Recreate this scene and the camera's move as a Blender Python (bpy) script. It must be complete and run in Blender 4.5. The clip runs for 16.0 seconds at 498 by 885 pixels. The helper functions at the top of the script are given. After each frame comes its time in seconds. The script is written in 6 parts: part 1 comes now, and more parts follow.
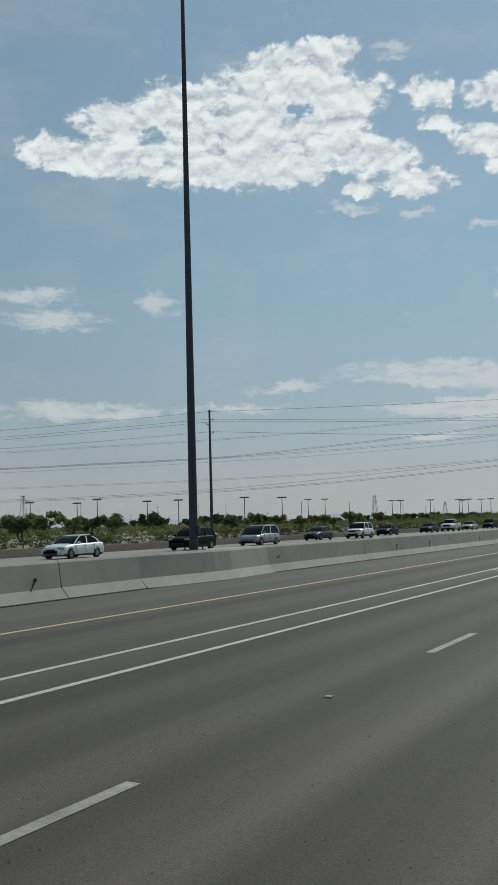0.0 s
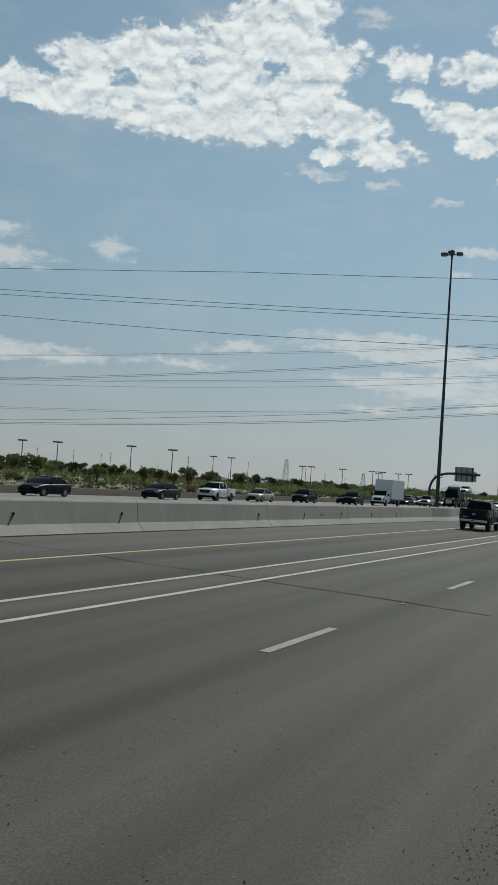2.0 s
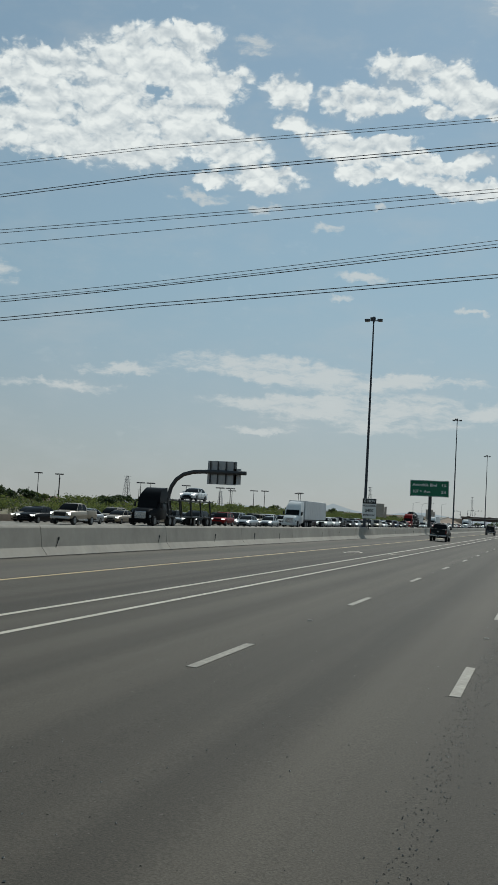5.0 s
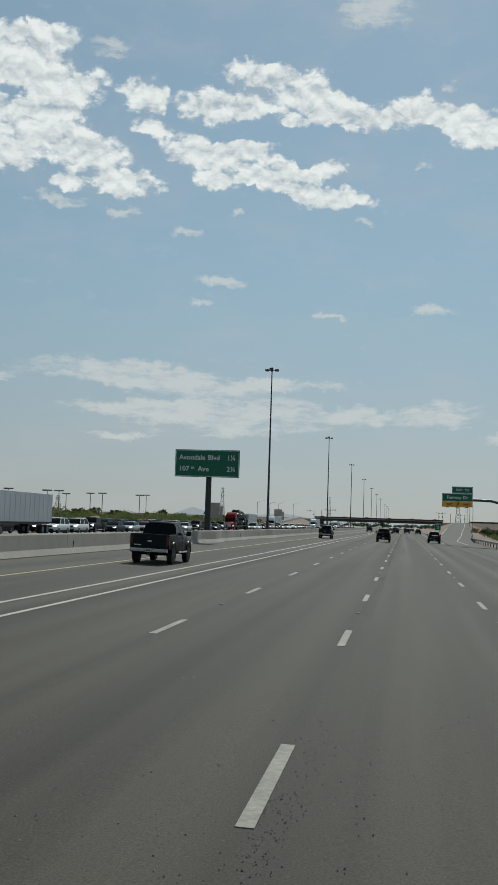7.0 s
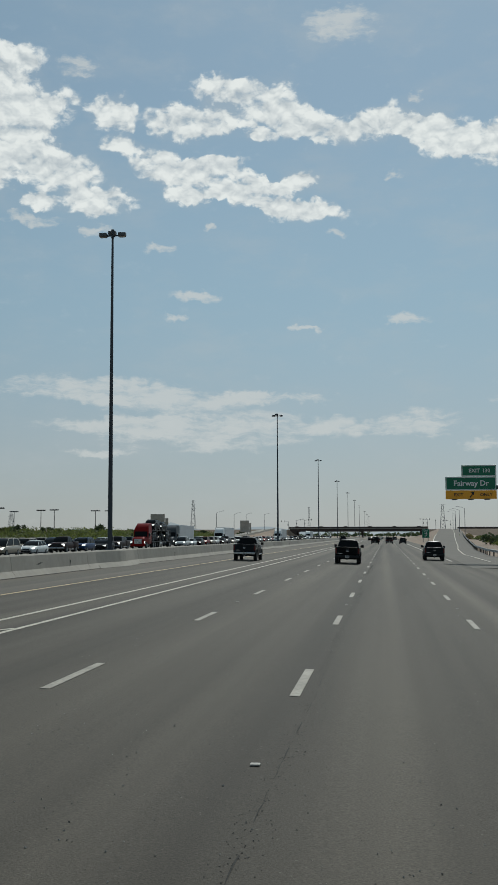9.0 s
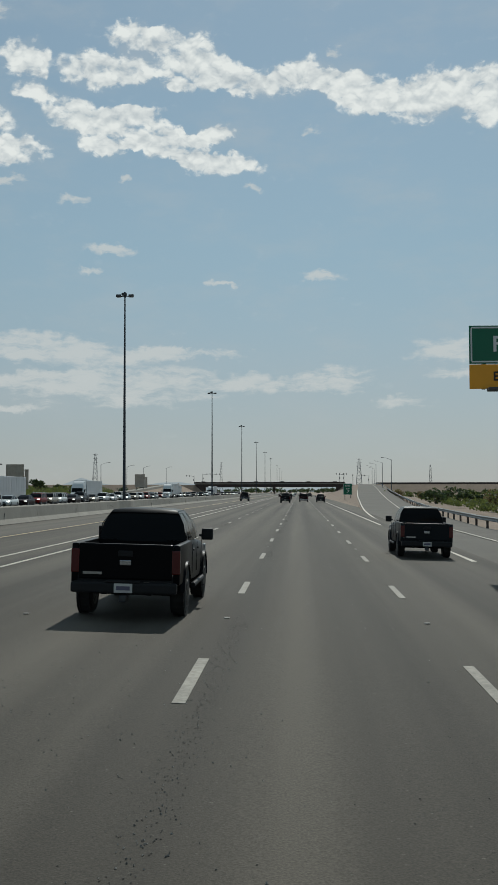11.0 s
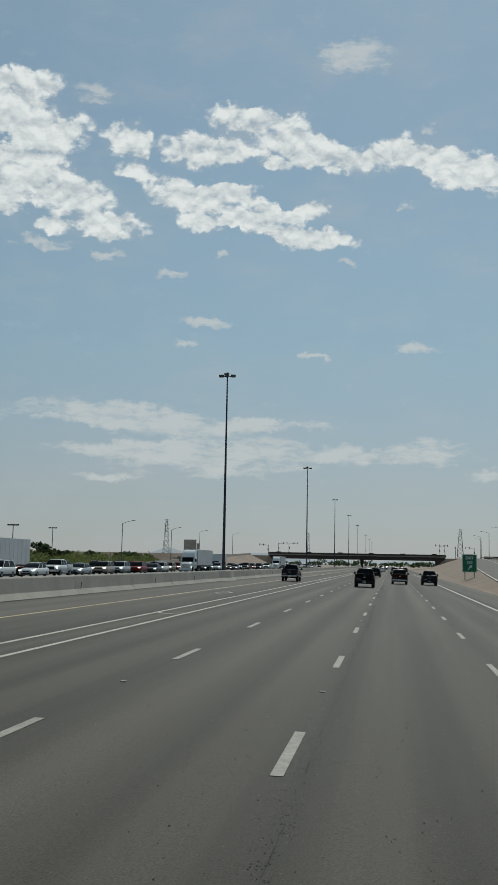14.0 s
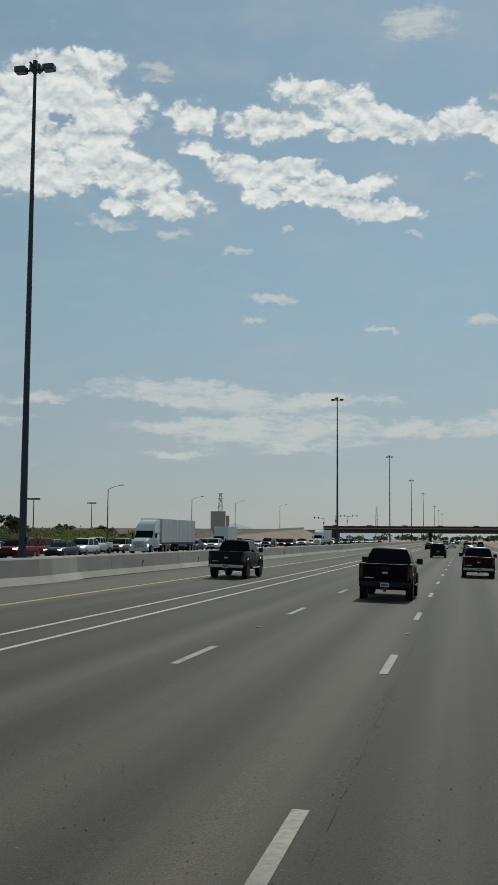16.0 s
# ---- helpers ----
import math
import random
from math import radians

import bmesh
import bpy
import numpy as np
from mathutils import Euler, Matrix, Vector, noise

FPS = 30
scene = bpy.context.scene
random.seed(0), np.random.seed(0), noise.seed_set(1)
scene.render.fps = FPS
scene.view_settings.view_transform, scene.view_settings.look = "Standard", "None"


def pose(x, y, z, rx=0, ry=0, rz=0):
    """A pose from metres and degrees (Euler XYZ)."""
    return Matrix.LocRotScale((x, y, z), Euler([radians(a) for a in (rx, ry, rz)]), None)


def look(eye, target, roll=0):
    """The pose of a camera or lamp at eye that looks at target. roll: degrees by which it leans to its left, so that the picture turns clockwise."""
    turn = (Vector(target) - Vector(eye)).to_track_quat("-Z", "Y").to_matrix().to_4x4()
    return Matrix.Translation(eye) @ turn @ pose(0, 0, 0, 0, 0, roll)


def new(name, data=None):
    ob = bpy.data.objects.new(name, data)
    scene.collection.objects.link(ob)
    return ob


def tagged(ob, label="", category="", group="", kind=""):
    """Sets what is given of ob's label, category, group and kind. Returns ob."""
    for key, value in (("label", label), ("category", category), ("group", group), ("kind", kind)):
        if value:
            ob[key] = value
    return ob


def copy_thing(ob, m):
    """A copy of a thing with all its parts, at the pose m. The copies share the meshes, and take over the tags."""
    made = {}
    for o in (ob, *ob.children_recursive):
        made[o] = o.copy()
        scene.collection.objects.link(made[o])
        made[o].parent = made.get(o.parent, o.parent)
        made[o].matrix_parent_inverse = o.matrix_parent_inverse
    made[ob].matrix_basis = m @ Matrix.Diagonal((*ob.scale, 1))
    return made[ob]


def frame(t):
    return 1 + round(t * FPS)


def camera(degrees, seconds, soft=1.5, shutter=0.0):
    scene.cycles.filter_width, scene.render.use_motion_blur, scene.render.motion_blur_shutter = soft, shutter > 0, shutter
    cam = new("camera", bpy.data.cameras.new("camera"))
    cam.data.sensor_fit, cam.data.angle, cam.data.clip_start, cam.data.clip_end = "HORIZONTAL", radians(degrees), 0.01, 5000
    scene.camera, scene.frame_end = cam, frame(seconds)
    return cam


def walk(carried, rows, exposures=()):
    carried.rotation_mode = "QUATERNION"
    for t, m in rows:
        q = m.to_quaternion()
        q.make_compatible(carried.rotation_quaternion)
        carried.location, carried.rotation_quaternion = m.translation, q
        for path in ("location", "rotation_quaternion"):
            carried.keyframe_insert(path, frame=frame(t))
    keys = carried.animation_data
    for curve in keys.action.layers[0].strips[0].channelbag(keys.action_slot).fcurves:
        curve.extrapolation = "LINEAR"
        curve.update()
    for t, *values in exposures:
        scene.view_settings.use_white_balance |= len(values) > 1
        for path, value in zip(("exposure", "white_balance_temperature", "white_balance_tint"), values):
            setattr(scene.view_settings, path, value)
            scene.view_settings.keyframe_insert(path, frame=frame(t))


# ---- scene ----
EXPOSURE, KELVIN, TINT = -0.33, 6150.0, 4.0
SKY_STRENGTH, SUN_POWER, HAZE = 0.08, 3.5, 0.85

# camera and its drive along the freeway
cam = camera(27.01, 16.0, soft=0.8)
PATH = [
    (0.0, pose(0.086, 2.82, 2.355, 94.474, 1.444, 25.890)),
    (0.5, pose(0.102, 19.04, 2.355, 94.168, -1.350, 25.424)),
    (1.0, pose(0.044, 34.13, 2.355, 93.769, -1.708, 25.442)),
    (1.5, pose(0.086, 50.31, 2.355, 93.645, -2.452, 24.250)),
    (2.0, pose(0.055, 67.82, 2.355, 92.250, -3.921, 22.345)),
    (2.5, pose(0.057, 83.03, 2.355, 93.467, -4.064, 20.681)),
    (3.0, pose(-0.087, 99.79, 2.355, 92.595, -3.645, 20.842)),
    (5.5, pose(-0.148, 181.25, 2.355, 94.053, -2.961, 13.421)),
    (6.0, pose(-0.173, 198.82, 2.355, 93.477, -2.704, 10.677)),
    (6.5, pose(-0.195, 215.21, 2.355, 94.023, -2.351, 9.316)),
    (7.0, pose(-0.098, 231.59, 2.355, 94.381, -1.835, 8.480)),
    (7.5, pose(-0.099, 246.90, 2.355, 92.416, -3.181, 7.472)),
    (8.0, pose(-0.019, 262.29, 2.355, 93.779, -3.974, 7.047)),
    (8.5, pose(0.040, 279.52, 2.355, 94.129, -1.839, 6.411)),
    (9.0, pose(0.099, 297.51, 2.355, 95.137, 0.166, 7.508)),
    (9.5, pose(0.079, 312.52, 2.355, 94.207, -0.693, 7.114)),
    (10.0, pose(0.116, 328.87, 2.355, 92.825, 0.005, 4.993)),
    (12.5, pose(-0.026, 411.60, 2.355, 92.656, -0.158, 1.910)),
    (13.0, pose(-0.054, 428.14, 2.355, 95.745, -0.861, 4.280)),
    (13.5, pose(-0.022, 444.71, 2.355, 94.914, -0.843, 6.480)),
    (14.0, pose(-0.006, 459.61, 2.355, 96.600, -1.084, 7.793)),
    (14.5, pose(0.069, 476.55, 2.355, 92.548, 0.555, 8.922)),
    (15.0, pose(0.016, 493.02, 2.355, 93.631, 0.331, 9.317)),
    (15.5, pose(0.150, 510.86, 2.355, 93.608, -0.226, 10.667)),
    (16.0, pose(0.145, 526.21, 2.355, 95.241, -0.402, 11.695)),
]
walk(cam, PATH, [(0.0, EXPOSURE, KELVIN - 90, TINT), (3.0, EXPOSURE, KELVIN - 40, TINT), (6.0, EXPOSURE, KELVIN, TINT), (8.5, EXPOSURE - 0.05, KELVIN, TINT),
                 (12.5, EXPOSURE - 0.09, KELVIN + 70, TINT), (14.5, EXPOSURE - 0.12, KELVIN - 20, TINT), (16.0, EXPOSURE - 0.09, KELVIN + 90, TINT)])

# ---------------------------------------------------------------- sky, clouds, sun
SUN_EL, SUN_AZ = 43.0, 5.0          # degrees above the horizon, degrees right of straight ahead
world = bpy.data.worlds.new("sky")
scene.world = world
world.use_nodes = True
wn, wl = world.node_tree.nodes, world.node_tree.links
wn.clear()


def wnode(kind, **props):
    n = wn.new(kind)
    for k, v in props.items():
        if k == "op":
            n.operation = v
    return n


def wmath(op, a, b=None, c=None):
    n = wnode("ShaderNodeMath", op=op)
    for i, v in enumerate((a, b, c)):
        if v is None:
            continue
        if isinstance(v, (int, float)):
            n.inputs[i].default_value = v
        else:
            wl.new(v, n.inputs[i])
    return n.outputs[0]


def wvec(op, a, b=None):
    n = wnode("ShaderNodeVectorMath", op=op)
    for i, v in enumerate((a, b)):
        if v is None:
            continue
        if isinstance(v, tuple):
            n.inputs[i].default_value = v
        else:
            wl.new(v, n.inputs[i])
    return n.outputs["Value" if op == "LENGTH" else "Vector"]


def wmix(fac, a, b):
    n = wn.new("ShaderNodeMix")
    n.data_type = "RGBA"
    for sock, v in ((n.inputs[0], fac), (n.inputs[6], a), (n.inputs[7], b)):
        if isinstance(v, (int, float)):
            sock.default_value = v
        elif isinstance(v, tuple):
            sock.default_value = (*v, 1)
        else:
            wl.new(v, sock)
    return n.outputs[2]


def wramp(value, lo, hi, a=0.0, b=1.0, smooth=True):
    n = wn.new("ShaderNodeMapRange")
    n.interpolation_type = "SMOOTHSTEP" if smooth else "LINEAR"
    wl.new(value, n.inputs[0])
    for i, v in zip((1, 2, 3, 4), (lo, hi, a, b)):
        n.inputs[i].default_value = v
    return n.outputs[0]


def wvec_of(value):
    """One value on all three axes."""
    n = wn.new("ShaderNodeCombineXYZ")
    for i in range(3):
        wl.new(value, n.inputs[i])
    return n.outputs[0]


coords = wn.new("ShaderNodeTexCoord").outputs["Generated"]
sep = wn.new("ShaderNodeSeparateXYZ")
wl.new(coords, sep.inputs[0])
azim = wmath("MULTIPLY", wmath("ARCTAN2", sep.outputs[0], sep.outputs[1]), 57.2958)
elev = wmath("MULTIPLY", wmath("ARCSINE", sep.outputs[2]), 57.2958)
comb = wn.new("ShaderNodeCombineXYZ")
wl.new(azim, comb.inputs[0])
wl.new(elev, comb.inputs[1])
angles = comb.outputs[0]

# banks of cloud: heading, height, half width, half height in degrees
CLOUD_BANK_WEST = [
    (-36.7, 20.1, 1.7, 0.85), (-34.6, 19.9, 2.0, 0.8), (-32.5, 19.7, 2.8, 1.1), (-28.4, 19.5, 3.2, 1.15), (-25.0, 20.0, 3.0, 1.6), (-22.4, 19.5, 2.2, 1.3),
    (-32.5, 21.8, 2.6, 0.8), (-29.8, 22.7, 1.7, 0.9), (-26.6, 22.9, 2.6, 1.0), (-23.2, 24.5, 2.8, 0.9), (-20.9, 24.9, 1.7, 0.8), (-23.4, 23.2, 2.2, 0.8),
    (-19.7, 22.8, 2.3, 1.1), (-24.6, 21.6, 2.0, 0.7), (-20.6, 21.0, 2.2, 0.9), (-18.1, 19.5, 2.0, 1.05), (-15.9, 18.0, 2.0, 0.65), (-19.3, 17.9, 0.9, 0.4), (-28.6, 21.3, 1.5, 0.6)]
CLOUD_BANK_AHEAD = [
    (-15.1, 22.6, 1.7, 0.95), (-11.5, 22.2, 2.1, 0.9), (-9.4, 22.3, 1.7, 0.8), (-8.6, 23.9, 1.9, 0.8), (-6.1, 23.0, 1.9, 1.3), (-4.6, 22.3, 1.5, 0.9),
    (-6.9, 21.5, 0.9, 0.35), (-2.6, 21.9, 1.8, 0.75), (0.4, 22.1, 2.0, 0.85), (3.7, 21.1, 1.9, 1.05), (2.2, 21.8, 1.5, 0.7),
    (-14.6, 21.0, 1.0, 0.6), (-12.6, 20.0, 1.8, 0.9), (-10.6, 19.5, 2.2, 1.0), (-9.2, 20.1, 1.6, 0.5), (-10.9, 18.3, 1.1, 0.5), (-8.9, 18.8, 1.3, 0.42),
    (-7.2, 18.4, 1.4, 0.6), (-4.5, 19.2, 1.4, 0.5), (-4.1, 17.6, 2.2, 0.6), (-6.2, 18.9, 1.4, 0.5), (-5.8, 18.0, 1.3, 0.5), (-7.9, 19.3, 1.3, 0.45)]
# blue gaps inside the banks
CLOUD_GAPS = [(-22.7, 22.3, 1.1, 0.35), (-25.3, 20.75, 0.5, 0.3), (-34.9, 20.6, 0.9, 0.25), (-30.6, 21.4, 0.8, 0.3), (-20.9, 20.2, 0.5, 0.5)]
CLOUD_RIFTS = [(-8.7, 19.25, 1.0, 0.28), (-10.3, 18.95, 0.6, 0.25), (-6.3, 18.5, 0.8, 0.28), (-8.2, 17.8, 0.9, 0.3), (-13.6, 22.4, 0.4, 0.9), (-8.4, 21.5, 0.8, 0.3),
               (-17.3, 20.8, 0.5, 0.4)]
CLOUD_BANK_EAST = [(6.81, 20.67, 2.5, 1.0), (8.97, 21.38, 2.19, 0.88), (10.79, 20.7, 1.6, 1.41), (14.0, 21.5, 2.6, 1.2)]
CLOUD_WISPS = [
    (2.1, 23.3, 0.4, 0.2), (0.8, 19.5, 0.4, 0.18), (-2.3, 16.3, 0.4, 0.15), (-12.6, 15.7, 0.5, 0.2), (-9.7, 16.75, 0.35, 0.15), (-17.2, 24.9, 0.9, 0.4),
    (-37.6, 12.5, 1.9, 0.45), (-36.3, 11.2, 2.2, 0.45), (-30.8, 12.2, 1.0, 0.55),
    (-19.95, 16.9, 1.4, 0.22), (-16.13, 16.6, 1.0, 0.22), (-2.2, 26.95, 1.7, 0.7), (-35.11, 6.31, 3.75, 0.5), (-23.34, 7.4, 1.88, 0.28), (-26.75, 6.41, 2.19, 0.25),
    (-16.28, 8.08, 3.75, 0.5), (-12.21, 7.56, 4.06, 0.41), (-6.24, 7.63, 2.5, 0.25), (-9.95, 5.86, 4.69, 0.95),
    (-13.09, 6.06, 4.38, 0.34), (-1.84, 6.08, 2.19, 0.44), (2.3, 6.15, 1.41, 0.56), (-15.82, 4.55, 1.25, 0.16),
    (-10.21, 13.12, 1.09, 0.22), (-11.49, 12.0, 0.62, 0.16), (1.04, 11.69, 1.19, 0.25), (-4.15, 11.35, 0.78, 0.12),
    (8.43, 7.66, 2.03, 0.62), (9.78, 6.42, 1.88, 0.25), (5.51, 4.82, 1.25, 0.31)]


def bank(blobs, tight=0.70):
    """Sum of soft ellipses in heading and height."""
    total = None
    for a, e, ra, re in blobs:
        d = wvec("LENGTH", wvec("MULTIPLY", wvec("SUBTRACT", warped, (a, e, 0)), (tight / ra, tight / re, 0)))
        one = wmath("MAXIMUM", wmath("SUBTRACT", 1.0, d), 0.0)
        total = one if total is None else wmath("ADD", total, one)
    return total


def wnoise(scale, detail, rough, vector, stretch=(1, 1.7, 1)):
    n = wn.new("ShaderNodeTexNoise")
    n.inputs["Scale"].default_value = scale
    n.inputs["Detail"].default_value = detail
    n.inputs["Roughness"].default_value = rough
    wl.new(wvec("MULTIPLY", vector, stretch), n.inputs["Vector"])
    return n.outputs["Fac"]


def wnoise_colour(scale, vector):
    n = wn.new("ShaderNodeTexNoise")
    n.inputs["Scale"].default_value = scale
    n.inputs["Detail"].default_value = 3
    wl.new(vector, n.inputs["Vector"])
    return n.outputs["Color"]


def shaken(vector, scale, amount):
    """The vector pushed about by a noise of that scale."""
    return wvec("ADD", vector, wvec("MULTIPLY", wvec("SUBTRACT", wnoise_colour(scale, vector), (0.5, 0.5, 0.5)), (amount * 1.4, amount, 0)))


warped = shaken(shaken(angles, 0.5, 1.1), 1.7, 0.8)
sunward = wvec("ADD", angles, (0.06, 0.42, 0))


def body(vector):
    """Torn lumps of the cloud, about zero on the mean."""
    broad = wmath("MULTIPLY", wmath("SUBTRACT", wnoise(0.32, 3, 0.5, vector), 0.5), 1.6)
    lumps = wmath("MULTIPLY", wmath("SUBTRACT", wnoise(1.1, 8, 0.58, vector), 0.5), 2.2)
    return wmath("ADD", broad, lumps)


def rounded(vector):
    """Rounded heads with creases between them, at three sizes, about zero on the mean."""
    total = -0.42
    for size, amount in ((0.42, 2.3), (0.95, 1.5), (2.1, 0.8)):
        n = wnoise(size, 1, 0.5, wvec("ADD", vector, (7.3 * size, 3.1, 0)), (1, 1.45, 1))
        total = wmath("MULTIPLY_ADD", wmath("ABSOLUTE", wmath("SUBTRACT", n, 0.5)), amount, total)
    return total


swirl = shaken(angles, 1.3, 0.45)
stirred, stirred_up = shaken(angles, 0.9, 0.55), shaken(sunward, 0.9, 0.55)
billow = body(stirred)
heads, heads_up = rounded(stirred), rounded(stirred_up)
streak = wnoise(1.0, 9, 0.66, swirl, (0.45, 1.7, 1))
puffs = wmath("ADD", wmath("ADD", bank(CLOUD_BANK_WEST), bank(CLOUD_BANK_AHEAD, 0.80)), bank(CLOUD_BANK_EAST))
puffs = wmath("SUBTRACT", wmath("MINIMUM", puffs, 0.62), wmath("MULTIPLY_ADD", bank(CLOUD_GAPS), 0.06, wmath("MULTIPLY", bank(CLOUD_RIFTS), 0.34)))
dense = wmath("ADD", wmath("MULTIPLY_ADD", puffs, 1.5, -0.06), wmath("ADD", wmath("MULTIPLY", billow, 0.85), wmath("MULTIPLY", heads, 0.6)))
puff_mask = wmath("MULTIPLY", wramp(dense, 0.13, 0.72), wramp(puffs, -0.05, 0.30))
wisps = wmath("MINIMUM", bank(CLOUD_WISPS, 0.56), 0.8)
wisp_mask = wmath("MULTIPLY", wramp(wmath("ADD", wisps, wmath("MULTIPLY", wmath("SUBTRACT", streak, 0.5), 2.6)), 0.10, 0.95), wramp(wisps, 0.0, 0.35))
veil = wmath("MULTIPLY", wramp(wnoise(0.16, 5, 0.6, angles, (1, 2.2, 1)), 0.42, 0.8), 0.3)

sky = wn.new("ShaderNodeTexSky")
sky.sky_type = "NISHITA"
sky.sun_disc = False
sky.sun_elevation = radians(SUN_EL)
sky.sun_rotation = radians(SUN_AZ)
sky.air_density, sky.dust_density, sky.ozone_density, sky.altitude = 1.0, 0.25, 1.0, 330
haze = wramp(elev, -1.0, 24.0, HAZE, 0.46, False)
to_sun = wnode("ShaderNodeVectorMath", op="DOT_PRODUCT")
wl.new(coords, to_sun.inputs[0])
to_sun.inputs[1].default_value = (math.sin(radians(SUN_AZ)) * math.cos(radians(SUN_EL)), math.cos(radians(SUN_AZ)) * math.cos(radians(SUN_EL)),
                                  math.sin(radians(SUN_EL)))
glare = wramp(to_sun.outputs["Value"], 0.62, 1.0, 0.94, 1.4, False)
low_haze = wmix(wramp(elev, 0.0, 14.0), (5.5, 5.7, 5.95), (4.5, 6.0, 6.55))
low_haze = wvec("MULTIPLY", low_haze, wvec_of(glare))
base = wmix(haze, sky.outputs[0], low_haze)
relief = wmath("ADD", 0.66, wmath("MULTIPLY", wmath("SUBTRACT", heads, heads_up), 0.85))
relief = wmath("ADD", relief, wmath("MULTIPLY", heads, 0.35))
shade = wramp(wmath("ADD", relief, wmath("MULTIPLY", billow, 0.22)), 0.0, 1.0, 0.0, 1.0, False)
cloud_colour = wmix(shade, (7.6, 8.1, 8.5), (13.2, 13.0, 12.5))
with_veil = wmix(wmath("ADD", veil, wmath("MULTIPLY", wramp(puffs, 0.0, 0.6), 0.22)), base, (7.6, 7.8, 7.9))
with_wisps = wmix(wmath("MULTIPLY", wisp_mask, 0.72), with_veil, (9.9, 9.75, 9.4))
with_puffs = wmix(puff_mask, with_wisps, cloud_colour)
back = wn.new("ShaderNodeBackground")
back.inputs[1].default_value = SKY_STRENGTH
wl.new(with_puffs, back.inputs[0])
wout = wn.new("ShaderNodeOutputWorld")
wl.new(back.outputs[0], wout.inputs[0])

sun_data = bpy.data.lights.new("sun", "SUN")
sun_data.energy, sun_data.angle, sun_data.color = SUN_POWER, radians(0.6), (1.0, 0.95, 0.87)
sun = new("sun", sun_data)
sa, se = radians(SUN_AZ), radians(SUN_EL)
sun.matrix_world = look((0, 300, 120), (-math.sin(sa) * math.cos(se), 300 - math.cos(sa) * math.cos(se), 120 - math.sin(se)))

# ---------------------------------------------------------------- materials


def material(name, colour, rough=0.8, metal=0.0, grain=0.0, scale=4.0, stain=0.0, stain_scale=0.25, bump=0.0, bump_scale=60.0,
             per_object=0.0, stretch=(1, 1, 1), coat=0.0, speck=None, per_island=0.0, long_grain=True, bands=None, lanes=None):
    """Base colour with fine grain, broad stains, relief and a shift from piece to piece, all in metres of the place."""
    m = bpy.data.materials.new(name)
    m.use_nodes = True
    nt = m.node_tree
    bsdf = nt.nodes["Principled BSDF"]
    bsdf.inputs["Roughness"].default_value = rough
    bsdf.inputs["Metallic"].default_value = metal
    bsdf.inputs["Coat Weight"].default_value = coat
    geo = nt.nodes.new("ShaderNodeNewGeometry")
    mapping = nt.nodes.new("ShaderNodeVectorMath")
    mapping.operation = "MULTIPLY"
    mapping.inputs[1].default_value = stretch
    nt.links.new(geo.outputs["Position"], mapping.inputs[0])

    def noise_fac(sc, det, ro=0.6, stretched=True):
        n = nt.nodes.new("ShaderNodeTexNoise")
        n.inputs["Scale"].default_value, n.inputs["Detail"].default_value, n.inputs["Roughness"].default_value = sc, det, ro
        nt.links.new(mapping.outputs[0] if stretched else geo.outputs["Position"], n.inputs["Vector"])
        return n.outputs["Fac"]

    def scaled(fac, amount):
        n = nt.nodes.new("ShaderNodeMapRange")
        nt.links.new(fac, n.inputs[0])
        n.inputs[1].default_value, n.inputs[2].default_value = 0.25, 0.75
        n.inputs[3].default_value, n.inputs[4].default_value = 1 - amount, 1 + amount
        return n.outputs[0]

    factors = []
    if grain:
        factors.append(scaled(noise_fac(scale, 5, 0.6, long_grain), grain))
    if stain:
        factors.append(scaled(noise_fac(stain_scale, 4), stain))
    if bands:
        flat = nt.nodes.new("ShaderNodeVectorMath")
        flat.operation = "MULTIPLY"
        flat.inputs[1].default_value = (1, 0.006, 0)
        nt.links.new(geo.outputs["Position"], flat.inputs[0])
        bn = nt.nodes.new("ShaderNodeTexNoise")
        bn.inputs["Scale"].default_value, bn.inputs["Detail"].default_value = bands[0], 3
        nt.links.new(flat.outputs[0], bn.inputs["Vector"])
        factors.append(scaled(bn.outputs["Fac"], bands[1]))
    if lanes:       # lane width, where one wheel path runs, strength: tyres polish two paths in each lane
        axis = nt.nodes.new("ShaderNodeSeparateXYZ")
        nt.links.new(geo.outputs["Position"], axis.inputs[0])
        wave = nt.nodes.new("ShaderNodeMath")
        wave.operation = "MULTIPLY_ADD"
        wave.inputs[1].default_value, wave.inputs[2].default_value = 4 * math.pi / lanes[0], -4 * math.pi * lanes[1] / lanes[0]
        nt.links.new(axis.outputs[0], wave.inputs[0])
        cosine = nt.nodes.new("ShaderNodeMath")
        cosine.operation = "COSINE"
        nt.links.new(wave.outputs[0], cosine.inputs[0])
        strength = nt.nodes.new("ShaderNodeMath")
        strength.operation = "MULTIPLY_ADD"
        strength.inputs[1].default_value, strength.inputs[2].default_value = lanes[2], 1.0
        nt.links.new(cosine.outputs[0], strength.inputs[0])
        factors.append(strength.outputs[0])
    if per_object:
        info = nt.nodes.new("ShaderNodeObjectInfo")
        n = nt.nodes.new("ShaderNodeMapRange")
        nt.links.new(info.outputs["Random"], n.inputs[0])
        n.inputs[3].default_value, n.inputs[4].default_value = 1 - per_object, 1 + per_object
        factors.append(n.outputs[0])
    if per_island:
        n = nt.nodes.new("ShaderNodeMapRange")
        nt.links.new(geo.outputs["Random Per Island"], n.inputs[0])
        n.inputs[3].default_value, n.inputs[4].default_value = 1 - per_island, 1 + per_island
        factors.append(n.outputs[0])
    out = None
